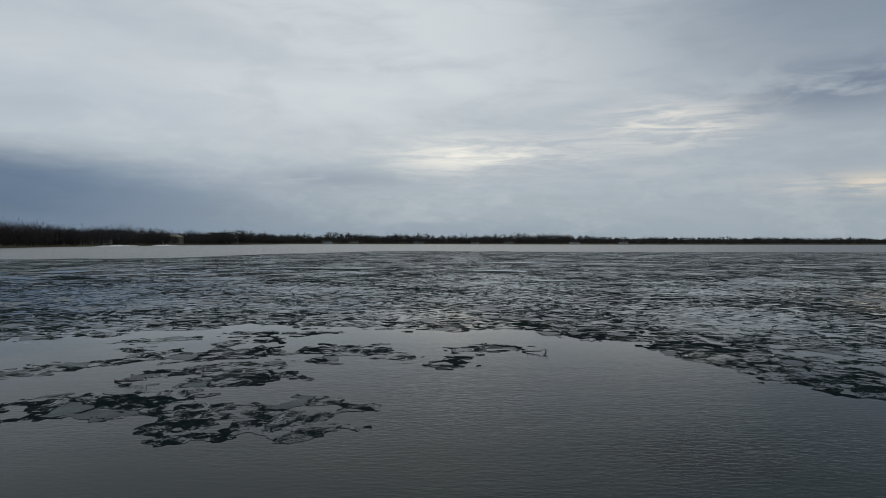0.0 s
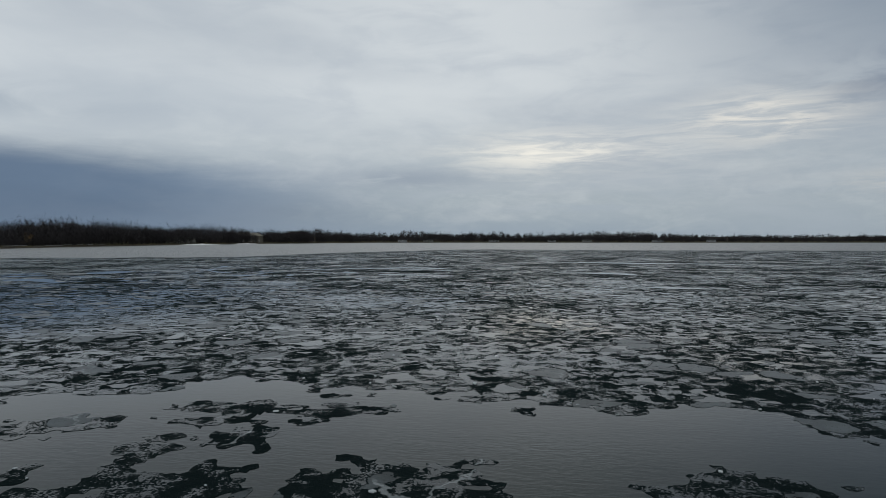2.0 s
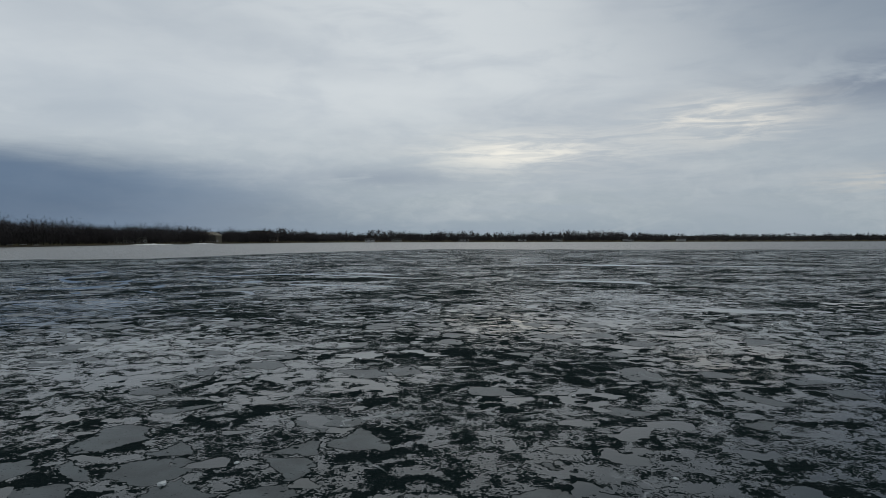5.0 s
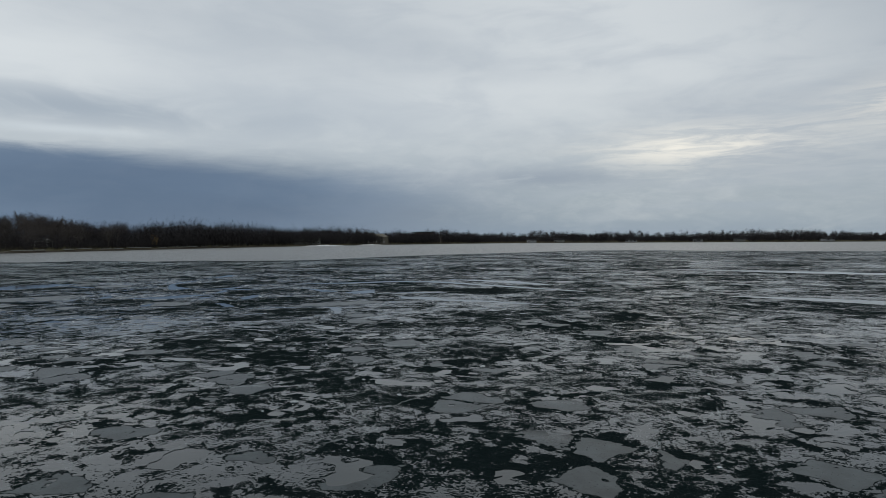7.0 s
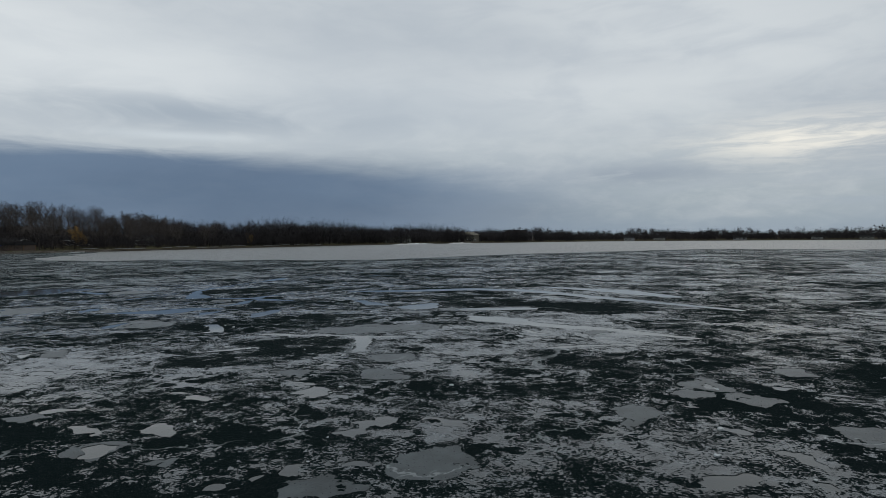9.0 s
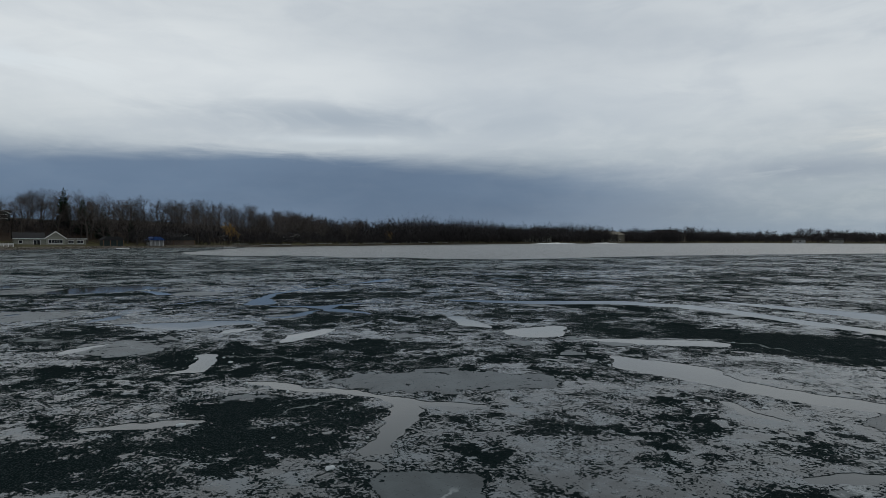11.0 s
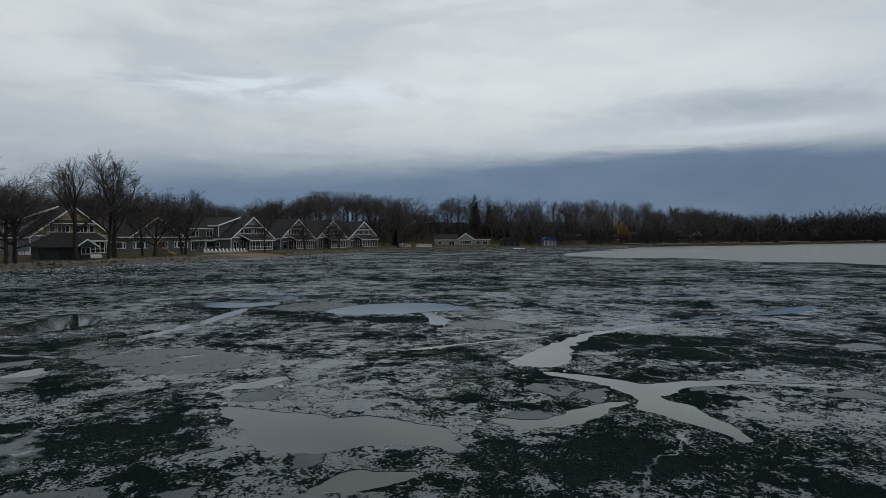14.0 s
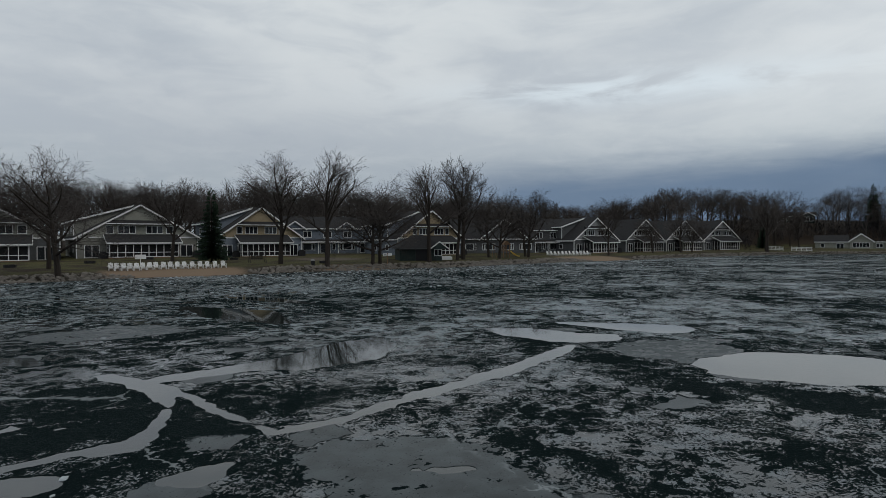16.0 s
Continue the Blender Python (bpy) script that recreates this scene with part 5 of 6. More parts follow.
def far_woods(name, label, spots, tall, seed, blades, width, material):
    """Distant bare woods: forked trunks under rounded crowns of many fine twigs, in one mesh."""
    r = np.random.RandomState(seed)
    verts, faces, base = [], [], 0
    sx, sy = np.array([p[0] for p in spots]), np.array([p[1] for p in spots])
    lift = (0.55 + 0.9 * fbm(sx / 70, sy / 70, 41, 3)) * (1 - 0.35 * smooth(sx, 200, 330))
    for k, (x, y, z) in enumerate(spots):
        h = tall * r.uniform(0.6, 1.2) * lift[k]
        w = h * r.uniform(0.30, 0.46)
        v = [(x - 0.012 * h, y, z - 1), (x + 0.012 * h, y, z - 1), (x, y, z + h * 0.7)]
        n = blades
        a, e = r.uniform(0, 6.283, n), np.arcsin(r.uniform(-1.0, 1.0, n))
        out = r.uniform(0.3, 1.0, n) ** 0.6 * (0.85 + 0.3 * np.sin(a * 3 + k))
        px, py, pz = x + w * out * np.cos(e) * np.cos(a), y + w * out * np.cos(e) * np.sin(a), z + h * (0.55 + 0.45 * out * np.sin(e))
        way, dip, long = r.uniform(0, 6.283, n), r.uniform(-0.4, 2.0, n), h * r.uniform(0.06, 0.13, n)
        qx, qy, qz = px - long * np.cos(way), py - long * np.sin(way), pz - long * dip
        wd = width * r.uniform(0.5, 1.4, n)
        ta = a + 1.57 + r.uniform(-0.8, 0.8, n)
        cx, cy = np.cos(ta) * wd, np.sin(ta) * wd
        f = [(base, base + 1, base + 2)]
        pts = np.stack([np.stack([qx - cx, qy - cy, qz], 1), np.stack([qx + cx, qy + cy, qz], 1), np.stack([px, py, pz], 1)], 1).reshape(-1, 3)
        v += pts.tolist()
        f += [(base + 3 + 3 * i, base + 4 + 3 * i, base + 5 + 3 * i) for i in range(n)]
        verts += v
        faces += f
        base += len(v)
    ob = new(name, mesh_of(name, verts, faces, material))
    return tagged(ob, label, "woods", kind="stuff")


def along(y0, y1, x0, x1, s0, s1, count, seed):
    r = random.Random(seed)
    out = []
    while len(out) < count:
        n = 4000
        x = np.array([r.uniform(x0, x1) for _ in range(n)])
        y = np.array([r.uniform(y0, y1) for _ in range(n)])
        s = inland(x, y)
        ok = (s > s0) & (s < s1)
        z = height(x[ok], y[ok])
        out += list(zip(x[ok], y[ok], z))
    return out[:count]


CLEARINGS = ((-330, 735, 13), (-335, 905, 18))  # in front of the hall and the hotel
far_woods("side_woods", "bare grey-brown woods along the west shore", [p for p in along(320, 960, -540, -220, 4, 80, 1450, 3) if not any(abs(p[1] - b) < w and p[0] > a for a, b, w in CLEARINGS)], 15.5, 6, 150, 0.24, M_FARTWIG)
far_woods("undergrowth", "brown thicket and brush on the wooded bank", [p for p in along(120, 420, -400, -235, 2.5, 60, 1800, 8) if not (p[0] > -281 and 126 < p[1] < 186)], 7.5, 9, 60, 0.11, M_FARTWIG)
far_woods("house_undergrowth", "brown thicket behind the lake houses", along(-80, 130, -340, -120, 58, 110, 420, 18), 6.0, 29, 60, 0.08, M_TWIG)
far_woods("far_woods", "dark bare woods on the far shore", along(960, 1500, -700, 2100, 6, 120, 6000, 4), 13.0, 7, 40, 0.7, M_FARTWIG)


# ---- shore: riprap, beaches, chairs ----
def riprap():
    r = np.random.RandomState(2)
    bm = bmesh.new()
    bmesh.ops.create_icosphere(bm, subdivisions=1, radius=1.0)
    ico = np.array([v.co[:] for v in bm.verts])
    tri = np.array([[v.index for v in f.verts] for f in bm.faces])
    bm.free()
    verts, faces, base = [], [], 0
    pts = SHORE[2:23]
    for (ax, ay), (bx_, by) in zip(pts, pts[1:]):
        l = math.hypot(bx_ - ax, by - ay)
        count = int(l * (20 if by < 100 else 9))
        nx, ny = -(by - ay) / l, (bx_ - ax) / l
        sign = 1 if ahead_of(ax + (bx_ - ax) * 0.5 + nx * 2, ay + (by - ay) * 0.5 + ny * 2) > 0 else -1
        ks, offs = r.rand(count), r.uniform(-0.3, 2.4, count) * sign
        px, py = ax + (bx_ - ax) * ks + nx * offs, ay + (by - ay) * ks + ny * offs
        pz = np.maximum(0.0, height(px, py))
        for x, y, z in zip(px, py, pz):
            if math.hypot(x + 102.5, y - 38.5) < 7.5 or math.hypot(x + 176, y - 86) < 8:
                continue
            size = r.uniform(0.1, 0.33) * (1.15 if -170 < x < -150 else 1.0)
            s = np.array([r.uniform(0.8, 1.3), r.uniform(0.7, 1.1), r.uniform(0.5, 0.9)]) * size
            a = r.uniform(0, 6.28)
            v = ico * r.uniform(0.82, 1.12, (len(ico), 1)) * s
            v = np.stack([v[:, 0] * math.cos(a) - v[:, 1] * math.sin(a), v[:, 0] * math.sin(a) + v[:, 1] * math.cos(a), v[:, 2]], 1)
            v += (x, y, z + size * 0.25)
            verts += v.tolist()
            faces += (tri + base).tolist()
            base += len(v)
    ob = sheet("riprap", verts, faces, M_ROCK)
    tagged(ob, "grey and brown fieldstone riprap along the shore", "rocks", kind="stuff")


riprap()


def lawn_chair(m, label):
    """A slatted resin garden chair with a tall fanned back and broad arms."""
    ob = thing("adirondack_chair", label, "chair", m, "white chairs on the beach")
    for i in range(5):
        y = -0.28 + 0.12 * i
        part("seat_slat", box(-0.27, 0.27, y, y + 0.1, 0.36 - 0.035 * i, 0.39 - 0.035 * i), M_CHAIR, ob)
    for i in range(5):
        x = -0.26 + 0.108 * i
        top = 0.98 + 0.07 * (1 - abs(i - 2) / 2)
        bm = bmesh.new()
        bar(bm, (x + 0.045, 0.28, 0.22), (x + 0.045 + (i - 2) * 0.02, 0.55, top), 0.095, 0.025)
        part("back_slat", bm, M_CHAIR, ob)
    for s in (-1, 1):
        part("arm", box(s * 0.36 - 0.07, s * 0.36 + 0.07, -0.38, 0.42, 0.55, 0.58), M_CHAIR, ob)
        part("front_leg", box(s * 0.32 - 0.04, s * 0.32 + 0.04, -0.34, -0.25, 0, 0.55), M_CHAIR, ob)
        bm = bmesh.new()
        bar(bm, (s * 0.3, -0.3, 0.36), (s * 0.3, 0.62, 0.0), 0.04, 0.11)
        part("back_leg", bm, M_CHAIR, ob)
    return ob


CHAIR = lawn_chair(put(-99.6, 27.6, 55), "white slatted garden chair in a row on the beach")
for i in range(1, 17):
    k = i / 16
    x, y = -99.6 - 11.8 * k, 27.6 + 8.3 * k - 1.1 * math.sin(math.pi * k)
    copy_thing(CHAIR, put(x, y, 52 + random.uniform(-9, 9)))
for i in range(12):
    k = i / 11
    x, y = -176.4 - 8.6 * k, 73.6 + 8.2 * k
    copy_thing(CHAIR, put(x, y, 50 + random.uniform(-9, 9)))


def boathouse(x, y, facing):
    ob = thing("boathouse", "small dark green boathouse with a hipped shingle roof", "shed", put(x, y, facing))
    w, d, h = 3.7, 3.0, 2.2
    part("wall", box(-w, w, 0, 2 * d, -0.4, h), M_DARKWOOD, ob)
    bm = bmesh.new()
    o = 0.7
    e = [bm.verts.new(p) for p in ((-w - o, -o, h - 0.1), (w + o, -o, h - 0.1), (w + o, 2 * d + o, h - 0.1), (-w - o, 2 * d + o, h - 0.1))]
    t = [bm.verts.new(p) for p in ((-1.0, d, h + 2.3), (1.0, d, h + 2.3))]
    for q in ((e[0], e[1], t[1], t[0]), (e[1], e[2], t[1]), (e[2], e[3], t[0], t[1]), (e[3], e[0], t[0]), (e[3], e[2], e[1], e[0])):
        bm.faces.new(q)
    part("roof", bm, M_ROOF, ob, "dark hipped roof")
    part("fascia", box(-w - o, w + o, -o - 0.06, -o, h - 0.2, h - 0.02), M_SLATE, ob)
    pr = part("porch_gable", prism([(1.6, h - 0.1), (4.4, h - 0.1), (3.0, h + 1.0)], -1.3, 1.5), M_DARKWOOD, ob)
    for s in (-1, 1):
        bm = bmesh.new()
        bar(bm, (3.0, -1.35, h + 1.08), (3.0 + s * 1.8, -1.35, h - 0.25), 0.1, 0.2)
        part("bargeboard", bm, M_TRIM, pr)
    part("door", box(-1.0, 1.0, -0.06, -0.005, 0, 2.0), M_METAL, ob, "dark boarded door")
    window(ob, 2.4, 3.6, 0.9, 1.9, 0.0, 2)
    return ob


boathouse(-137.5, 56.8, 30)


def rowboat(x, y, facing, label, tilt=0.0, mat=M_TRIM, length=4.6):
    """An upturned hull: a lofted shell with a keel."""
    ob = thing("boat", label, "boat", put(x, y, facing, 0.02))
    bm = bmesh.new()
    rings = []
    for i in range(9):
        t = i / 8
        w = 0.75 * math.sin(math.pi * (0.12 + 0.8 * t)) ** 0.6
        hh = 0.62 - 0.12 * abs(t - 0.5)
        rings.append([bm.verts.new(((t - 0.5) * length, w * math.cos(a), hh * max(0, math.sin(a)) ** 0.7)) for a in np.linspace(0, math.pi, 9)])
    for a, b in zip(rings, rings[1:]):
        for i in range(8):
            bm.faces.new([a[i], a[i + 1], b[i + 1], b[i]])
    bm.faces.new(rings[0])
    bm.faces.new(rings[-1][::-1])
    part("hull", bm, mat, ob, smooth=True)
    part("keel", box(-length * 0.45, length * 0.45, -0.03, 0.03, 0.56, 0.66), mat, ob)
    return ob


rowboat(-142.3, 58.6, 20, "white upturned rowboat beside the boathouse")
rowboat(-244.5, 176.0, -10, "white upturned boat hull on the bank")
rowboat(-250.5, 222.0, -10, "pale upturned boat on the shore", length=5.5)


def playground(x, y, facing):
    ob = thing("play_tower", "wooden play tower with a yellow plastic slide", "playground", put(x, y, facing))
    for a in (-0.7, 0.7):
        for b in (-0.7, 0.7):
            part("post", box(a - 0.06, a + 0.06, b - 0.06, b + 0.06, -0.2, 2.7), M_WOOD, ob)
    part("platform", box(-0.75, 0.75, -0.75, 0.75, 1.25, 1.35), M_WOOD, ob)
    part("roof", prism([(-0.95, 2.6), (0.95, 2.6), (0, 3.4)], -0.95, 0.95), M_WOOD, ob)
    for k in range(6):
        part("board", box(-0.75, 0.75, 0.72, 0.76, 1.4 + 0.17 * k, 1.53 + 0.17 * k), M_WOOD, ob)
    bm = bmesh.new()
    prof = [(-0.28, 0.16), (-0.28, 0.0), (0.28, 0.0), (0.28, 0.16)]
    path = [(0.8, 1.35), (1.3, 1.15), (1.9, 0.75), (2.5, 0.35), (2.9, 0.2), (3.2, 0.18)]
    rings = [[bm.verts.new((px, -0.1 + u, pz + v)) for u, v in prof] for px, pz in path]
    for a, b in zip(rings, rings[1:]):
        for i in range(3):
            bm.faces.new([a[i], b[i], b[i + 1], a[i + 1]])
    bmesh.ops.solidify(bm, geom=bm.faces[:], thickness=0.04)
    part("slide", bm, M_YELLOW, ob, "yellow plastic slide")
    bm = bmesh.new()
    for s in (-0.5, 0.5):
        rod(bm, (-2.6 + s, -0.5, 0), (-2.6, 0, 2.3), 0.05, 0.05)
    rod(bm, (-2.6, 0, 2.3), (-0.75, 0, 2.3), 0.05, 0.05)
    part("swing_frame", bm, M_WOOD, ob)
    return ob


playground(-158.6, 67.2, 40)


def fence(x0, y0, x1, y1, n=8):
    ob = thing("fence", "white board fence on the bank", "fence", Matrix.Identity(4), "white fences")
    p, q = Vector((x0, y0, 0)), Vector((x1, y1, 0))
    tops = []
    for i in range(n + 1):
        c = p.lerp(q, i / n)
        z = land(c.x, c.y)
        part("post", box(c.x - 0.07, c.x + 0.07, c.y - 0.07, c.y + 0.07, z - 0.3, z + 1.25), M_TRIM, ob)
        tops.append(Vector((c.x, c.y, z)))
    for a, b in zip(tops, tops[1:]):
        for h in (0.3, 0.7, 1.1):
            bm = bmesh.new()
            up = Vector((0.09, -0.03, h))
            bar(bm, a + up, b + up, 0.05, 0.17)
            part("board", bm, M_TRIM, ob)
    return ob


fence(-247.5, 131.0, -242.0, 134.0, 4)
fence(-240.8, 136.0, -239.6, 141.0, 4)


def notice(x, y, facing):
    ob = thing("notice_board", "two white boards on a post by the shore", "sign", put(x, y, facing))
    part("post", box(-0.06, 0.06, -0.06, 0.06, -0.3, 1.7), M_WOOD, ob)
    part("board", box(-0.75, -0.05, -0.1, -0.065, 1.2, 1.65), M_TRIM, ob, "blank white board")
    part("board", box(0.05, 0.75, -0.1, -0.065, 1.2, 1.65), M_TRIM, ob, "blank white board")
    for k in range(3):
        part("line", box(-0.62, -0.18, -0.106, -0.102, 1.3 + 0.1 * k, 1.34 + 0.1 * k), M_METAL, ob, "dark bar in place of writing")
    return ob


notice(-128.5, 54.2, 42)
n2 = thing("sign", "white notice on a slim post behind the chairs", "sign", put(-105.2, 27.0, 50))
part("post", box(-0.04, 0.04, -0.04, 0.04, -0.2, 1.2), M_TRIM, n2)
part("board", box(-0.7, 0.7, -0.07, -0.045, 1.15, 1.75), M_TRIM, n2, "white board")


def swing_bench(x, y, facing):
    ob = thing("swing_bench", "dark wooden swing bench in a frame on the lawn", "bench", put(x, y, facing))
    for s in (-1.25, 1.25):
        bm = bmesh.new()
        rod(bm, (s, -0.6, -0.1), (s, 0, 1.9), 0.05, 0.05)
        rod(bm, (s, 0.6, -0.1), (s, 0, 1.9), 0.05, 0.05)
        part("leg", bm, M_METAL, ob)
    part("beam", rod(bmesh.new(), (-1.35, 0, 1.9), (1.35, 0, 1.9), 0.06, 0.06), M_METAL, ob)
    for k in range(5):
        part("back_slat", box(-0.95, 0.95, 0.24, 0.28, 0.55 + 0.12 * k, 0.64 + 0.12 * k), M_METAL, ob)
    for k in range(4):
        part("seat_slat", box(-0.95, 0.95, -0.3 + 0.13 * k, -0.2 + 0.13 * k, 0.46, 0.49), M_METAL, ob)
    for s in (-0.9, 0.9):
        part("chain", rod(bmesh.new(), (s, 0, 0.5), (s, 0, 1.9), 0.012, 0.012), M_METAL, ob)
    return ob


swing_bench(-120.8, 35.2, 48)


def fire_ring(x, y):
    ob = thing("fire_pit", "low dark metal fire pit on the lawn", "fire pit", put(x, y, 40))
    bm = bmesh.new()
    n = 14
    for r, z0, z1 in ((0.75, -0.1, 0.36),):
        for k in range(n):
            a, b = 2 * math.pi * k / n, 2 * math.pi * (k + 1) / n
            vs = [bm.verts.new((rr * math.cos(t), rr * math.sin(t), z)) for rr in (r, r - 0.12) for t in (a, b) for z in (z0, z1)]
            for q in ((0, 2, 3, 1), (4, 5, 7, 6), (1, 3, 7, 5)):
                bm.faces.new([vs[i] for i in q])
    part("ring", bm, M_METAL, ob)
    return ob


for x, y in ((-122.5, 12.5), (-108.5, 14.5), (-127.5, 26.0), (-124.0, 45.2), (-152.0, 60.0), (-96.5, 14.0)):
    fire_ring(x, y)


def bin_post(x, y):
    ob = thing("litter_bin", "dark litter bin with white lids by the drive", "bin", put(x, y, 45))
    part("body", rod(bmesh.new(), (0, 0, -0.05), (0, 0, 0.75), 0.32, 0.34, 12), M_METAL, ob)
    part("lid", rod(bmesh.new(), (0, 0, 0.75), (0, 0, 0.95), 0.36, 0.2, 12), M_PALE, ob, "white lid")
    return ob


bin_post(-118.0, 46.6)


def grill(x, y, facing):
    ob = thing("grill", "covered black grill by the house wall", "grill", put(x, y, facing), "covered grills")
    bm = box(-0.7, 0.7, -0.3, 0.3, 0, 1.0)
    bx(bm, -0.45, 0.45, -0.27, 0.27, 1.0, 1.22)
    bmesh.ops.bevel(bm, geom=bm.edges[:], offset=0.05, segments=1)
    part("cover", bm, M_METAL, ob)
    return ob


for hx, hy, ph, w in ((-128.4, 5.1, 54, 20.5), (-142.4, 21.4, 52, 17), (-164.8, 49.5, 52, 17), (-199.5, 82.5, 52, 16), (-107.5, -6.0, 50, 21)):
    r = radians(ph + 90)
    for lx, ly in ((-w * 0.31, -1.6), (w * 0.47, -1.3)):
        grill(hx + lx * math.cos(r) - ly * math.sin(r), hy + lx * math.sin(r) + ly * math.cos(r), ph)


# ---- along the west shore: lifts, sheds, docks ----
def shore_shed(x, y, facing, label, w, wall, roof=M_ROOF):
    ob = thing("shore_shed", label, "shed", put(x, y, facing))
    part("wall", box(-w / 2, w / 2, 0.5, 5, -0.5, 2.2), wall, ob)
    part("roof", prism([(-w / 2 - 0.5, 2.1), (w / 2 + 0.5, 2.1), (w / 2 - 1.2, 3.5), (-w / 2 + 1.2, 3.5)], 0, 5.5), roof, ob)
    for s in np.linspace(-w / 2 + 0.2, w / 2 - 0.2, 4):
        part("post", box(s - 0.08, s + 0.08, 0, 0.16, -0.3, 2.1), M_TRIM if wall is M_PALE else M_WOOD, ob)
    return ob


shore_shed(-259.0, 204.0, -8, "brown open-fronted boat shed with a dark roof", 13, M_BRICKWALL)
shore_shed(-253.5, 192.5, -8, "pale shed with a blue tarp over its lift", 5, M_PALE, M_BLUE)
shore_shed(-250.0, 175.0, -8, "dark covered boat lift pulled up on the bank", 7, M_DARKWOOD)
rngd = random.Random(3)
for k in range(16):
    y = 232 + 13 * k + rngd.uniform(-4, 4)
    x = float(np.interp(y, [194, 240, 300, 370, 450, 560], [-250, -254, -266, -285, -298, -305])) - rngd.uniform(1.0, 3.5)
    ob = thing("dock_section", "grey dock sections stacked on the bank for winter", "dock", put(x, y, -10 + rngd.uniform(-25, 25)), "stored docks")
    w = rngd.uniform(2.0, 4.5)
    part("deck", box(-w, w, -0.6, 0.6, 0.5, 0.62), M_PALE, ob)
    part("deck", box(-w * 0.8, w * 0.9, -0.55, 0.65, 0.66, 0.78), M_PALE, ob)
    for s in (-w * 0.8, w * 0.8):
        part("leg", box(s - 0.05, s + 0.05, -0.5, -0.4, -0.4, 0.5), M_METAL, ob)


def snow_bank(x0, y0, x1, y1, seed):
    """A low ridge of shoved ice and old snow on the shore."""
    r = np.random.RandomState(seed)
    n = 30
    verts, faces = [], []
    for i in range(n + 1):
        t = i / n
        x, y = x0 + (x1 - x0) * t, y0 + (y1 - y0) * t
        h = 1.0 * math.sin(math.pi * t) ** 0.5 * r.uniform(0.4, 1.3)
        for o, k in ((-3.0, 0.0), (-1.2, 0.7), (0.3, 1.0), (2.0, 0.5), (3.4, 0.0)):
            verts.append((x - o, y - o * 0.3, -0.05 + h * k * r.uniform(0.7, 1.2)))
    for i in range(n):
        for j in range(4):
            a = i * 5 + j
            faces.append((a, a + 1, a + 6, a + 5))
    ob = sheet("snow_bank", verts, faces, M_SNOW)
    tagged(ob, "ridge of white shoved ice along the shore", "snow", "snow banks")


snow_bank(-301, 540, -303, 620, 1)
snow_bank(-301, 650, -297, 700, 2)


def hall(x, y, facing, w, d, eave, ridge, wall, label, name="hall"):
    ob = thing(name, label, "building", put(x, y, facing))
    part("wall", box(-w / 2, w / 2, 0, d, -3, eave), wall, ob)
    bm = bmesh.new()
    prof = [(-0.5, eave), (-0.5, eave + 0.3), (d / 2, ridge), (d + 0.5, eave + 0.3), (d + 0.5, eave)]
    a = [bm.verts.new((-w / 2 - 0.5, p, z)) for p, z in prof]
    b = [bm.verts.new((w / 2 + 0.5, p, z)) for p, z in prof]
    for i in range(5):
        bm.faces.new([a[i], b[i], b[(i + 1) % 5], a[(i + 1) % 5]])
    bm.faces.new(a)
    bm.faces.new(b[::-1])
    bmesh.ops.recalc_face_normals(bm, faces=bm.faces)
    part("roof", bm, M_TAN if wall is M_TAN else M_ROOF, ob)
    for k in range(int(w / 6)):
        cx = -w / 2 + 3 + 6 * k
        window(ob, cx - 1.2, cx + 1.2, 1.2, 2.8, 0.0, 2)
    return ob


hall(-318, 735, -25, 34, 22, 8.0, 12.0, M_TAN, "cream steel hall with a low gable roof")
hall(-322, 590, -20, 24, 14, 6.0, 9.0, M_GREY, "grey lakeside house with rows of windows", "far_house")


def hotel(x, y, facing):
    ob = thing("hotel", "brown flat-topped hotel with a raised roof storey", "hotel", put(x, y, facing))
    part("wall", box(-26, 26, 0, 20, -3, 10), M_BRICKWALL, ob)
    part("parapet", box(-26.5, 26.5, -0.5, 20.5, 10.0, 11), M_ROOF, ob)
    part("upper_storey", box(-12, 12, 4, 16, 11, 14), M_BRICKWALL, ob)
    part("roof", box(-15, 15, 1, 19, 14, 15), M_ROOF, ob, "overhanging flat roof")
    for z in (0.6, 3.8, 7.0):
        for k in range(9):
            window(ob, -23 + 5.4 * k, -21 + 5.4 * k, z, z + 1.7, 0.0, 1)
    return ob


hotel(-318, 905, -40)
for k, (x, y) in enumerate(((-190, 1035), (-150, 1060), (-40, 1096), (60, 1106), (120, 1108), (240, 1116), (330, 1122))):
    hall(x, y, -90, 14 + 2 * (k % 3), 9, 3.4, 6.0, (M_PALE, M_GREY, M_PALE)[k % 3], "small pale house on the far shore", "far_house")


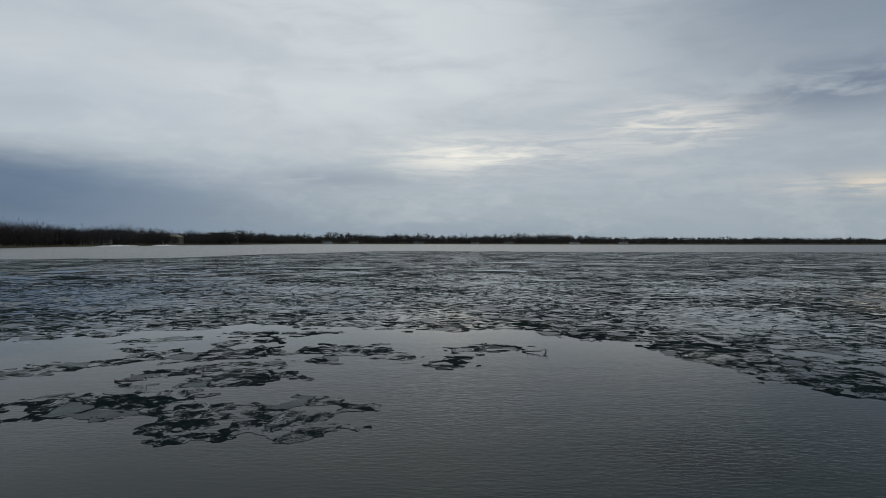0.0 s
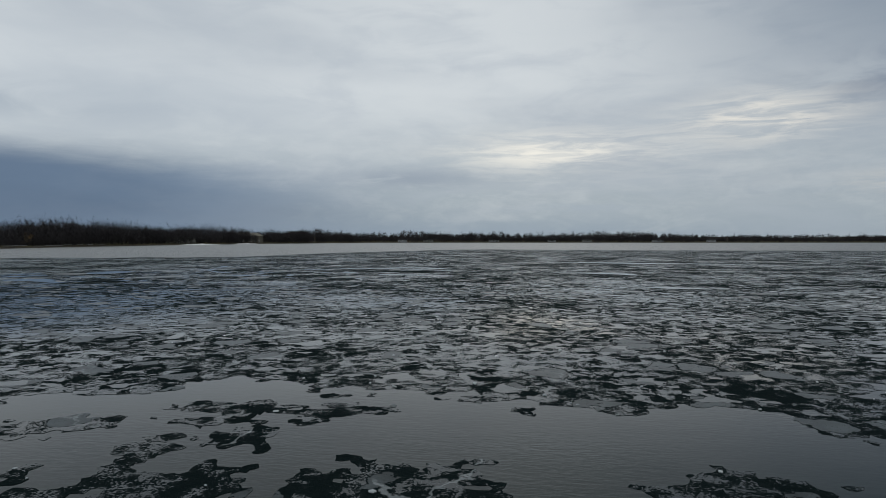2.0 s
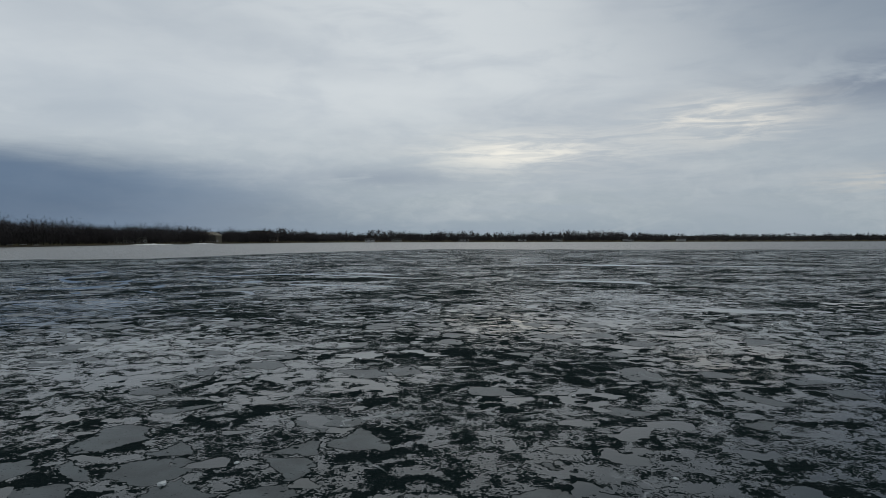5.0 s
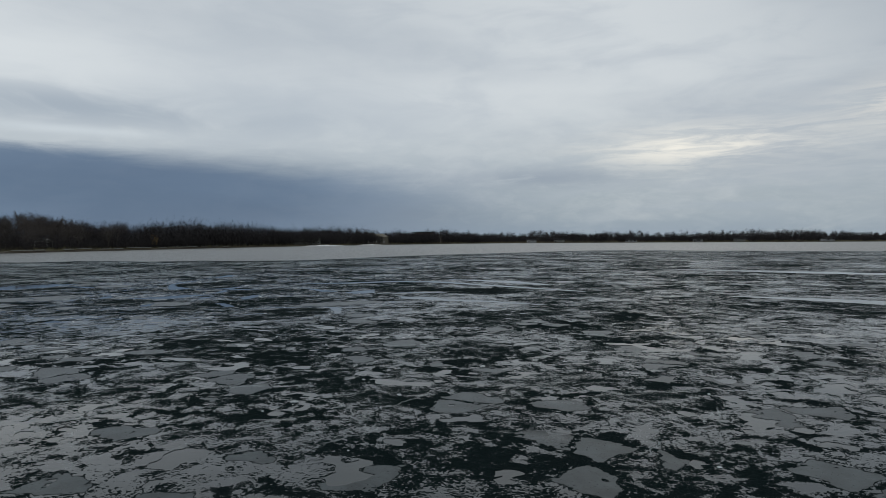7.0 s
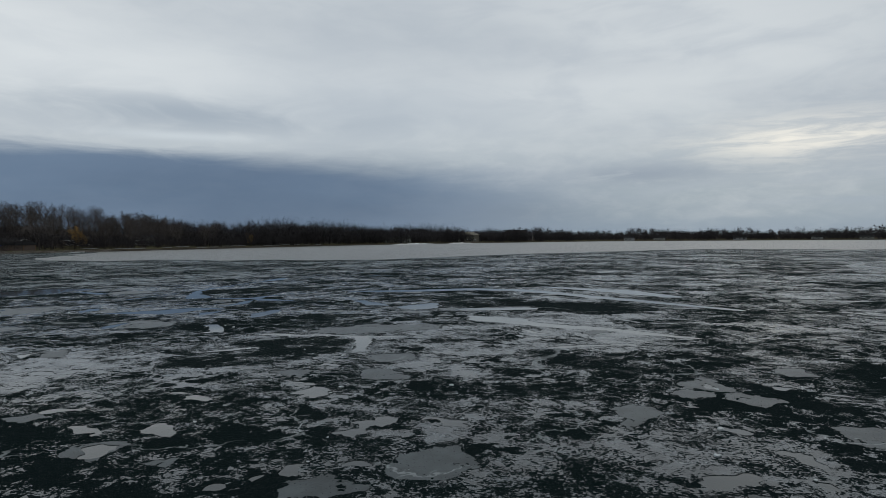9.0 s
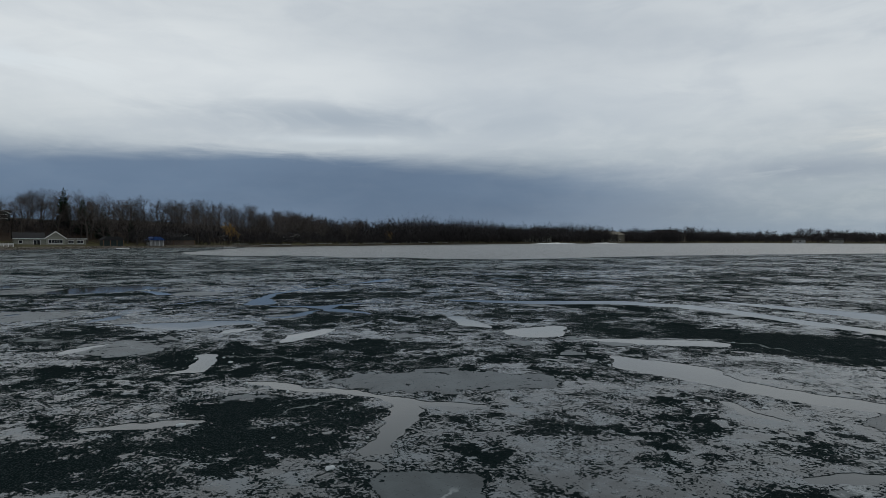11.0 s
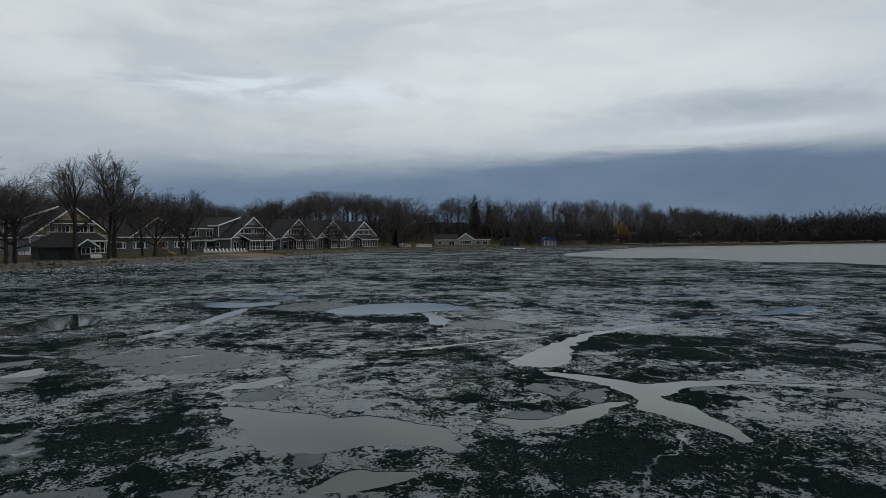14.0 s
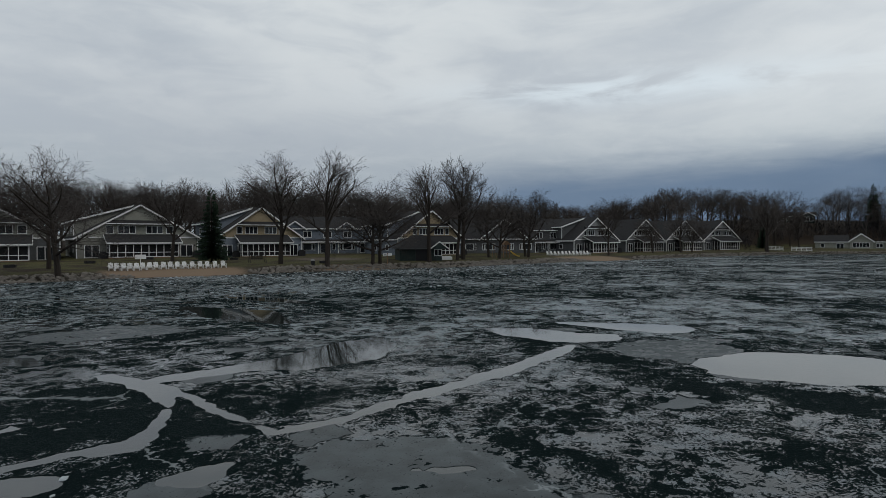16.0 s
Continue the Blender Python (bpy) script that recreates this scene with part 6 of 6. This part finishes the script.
# ---- on the ice: crumbs of white ice, stranded branches ----
def crumbs():
    r = np.random.RandomState(12)
    bm = bmesh.new()
    bmesh.ops.create_icosphere(bm, subdivisions=1, radius=1.0)
    ico = np.array([v.co[:] for v in bm.verts])
    tri = np.array([[v.index for v in f.verts] for f in bm.faces])
    bm.free()
    n = 5200
    x, y = r.uniform(-72, 24, n), r.uniform(26, 118, n)
    near_path = np.abs(x - np.interp(y, [26, 60, 85, 95, 118], [-2, -3, -22, -40, -45])) < 26
    ok = near_path & (ice_field(x, y) > 0.02) & (ice_field(x, y) < 0.5)
    # a drift of them off the lawn, where the wind has pushed the ice together
    u, v = r.uniform(-190, -62, 9000), r.uniform(30, 130, 9000)
    off = -inland(u, v)
    drift = (off > 0.5) & (off < 8 + 34 * r.rand(9000) ** 2) & (ice_field(u, v) > 0.02)
    x, y = np.concatenate([x[ok], u[drift]]), np.concatenate([y[ok], v[drift]])
    grown = np.where(np.arange(len(x)) < ok.sum(), 1.0, 2.0)
    verts, faces, base = [], [], 0
    for cx, cy, big in zip(x, y, grown):
        s = big * r.uniform(0.02, 0.085) * np.array([r.uniform(0.8, 1.6), r.uniform(0.8, 1.4), r.uniform(0.3, 0.7)]) * (1.3 if r.rand() < 0.05 else 1.0)
        a = r.uniform(0, 6.28)
        v = ico * r.uniform(0.7, 1.15, (len(ico), 1)) * s
        v = np.stack([v[:, 0] * math.cos(a) - v[:, 1] * math.sin(a), v[:, 0] * math.sin(a) + v[:, 1] * math.cos(a), v[:, 2]], 1) + (cx, cy, 0.02)
        verts += v.tolist()
        faces += (tri + base).tolist()
        base += len(v)
    ob = sheet("ice_crumbs", verts, faces, M_CRUMB)
    tagged(ob, "small pale crumbs of broken ice strewn on the sheet", "ice", kind="stuff")


M_CRUMB = plain("crumbled_ice", (0.3, 0.33, 0.345), 0.5, 0.35, 9.0, spec=0.3)
crumbs()


def stranded_branch(x, y, turn, size, seed, label):
    """A broken bough lying in the slush, twigs up."""
    r = random.Random(seed)
    ob = thing("branch", label, "branch", pose(x, y, 0.0, 0, 0, turn), "stranded branches")
    bm = bmesh.new()
    p, d = Vector((-size, 0, 0.02)), Vector((1, 0, 0.06))
    for k in range(7):
        q = p + d.normalized() * size * 0.3
        rod(bm, p, q, 0.03 - 0.0035 * k, 0.027 - 0.0035 * k, 5)
        for _ in range(2):
            e = q + Vector((r.uniform(-0.1, 0.5), r.uniform(-0.5, 0.5), r.uniform(0.02, 0.45))) * size * 0.7
            rod(bm, q, e, 0.012, 0.004, 3)
        p, d = q, d + Vector((0, r.uniform(-0.4, 0.4), r.uniform(-0.12, 0.1)))
    part("bough", bm, M_BARK, ob)
    return ob


stranded_branch(4.0, 27.2, -20, 0.42, 3, "dark broken branch with twigs stranded in the slush")
stranded_branch(4.6, 26.8, 60, 0.35, 4, "thin dark twigs standing out of the water")
stranded_branch(-10.6, 21.2, -25, 0.6, 6, "short dark log lying on grey ice")
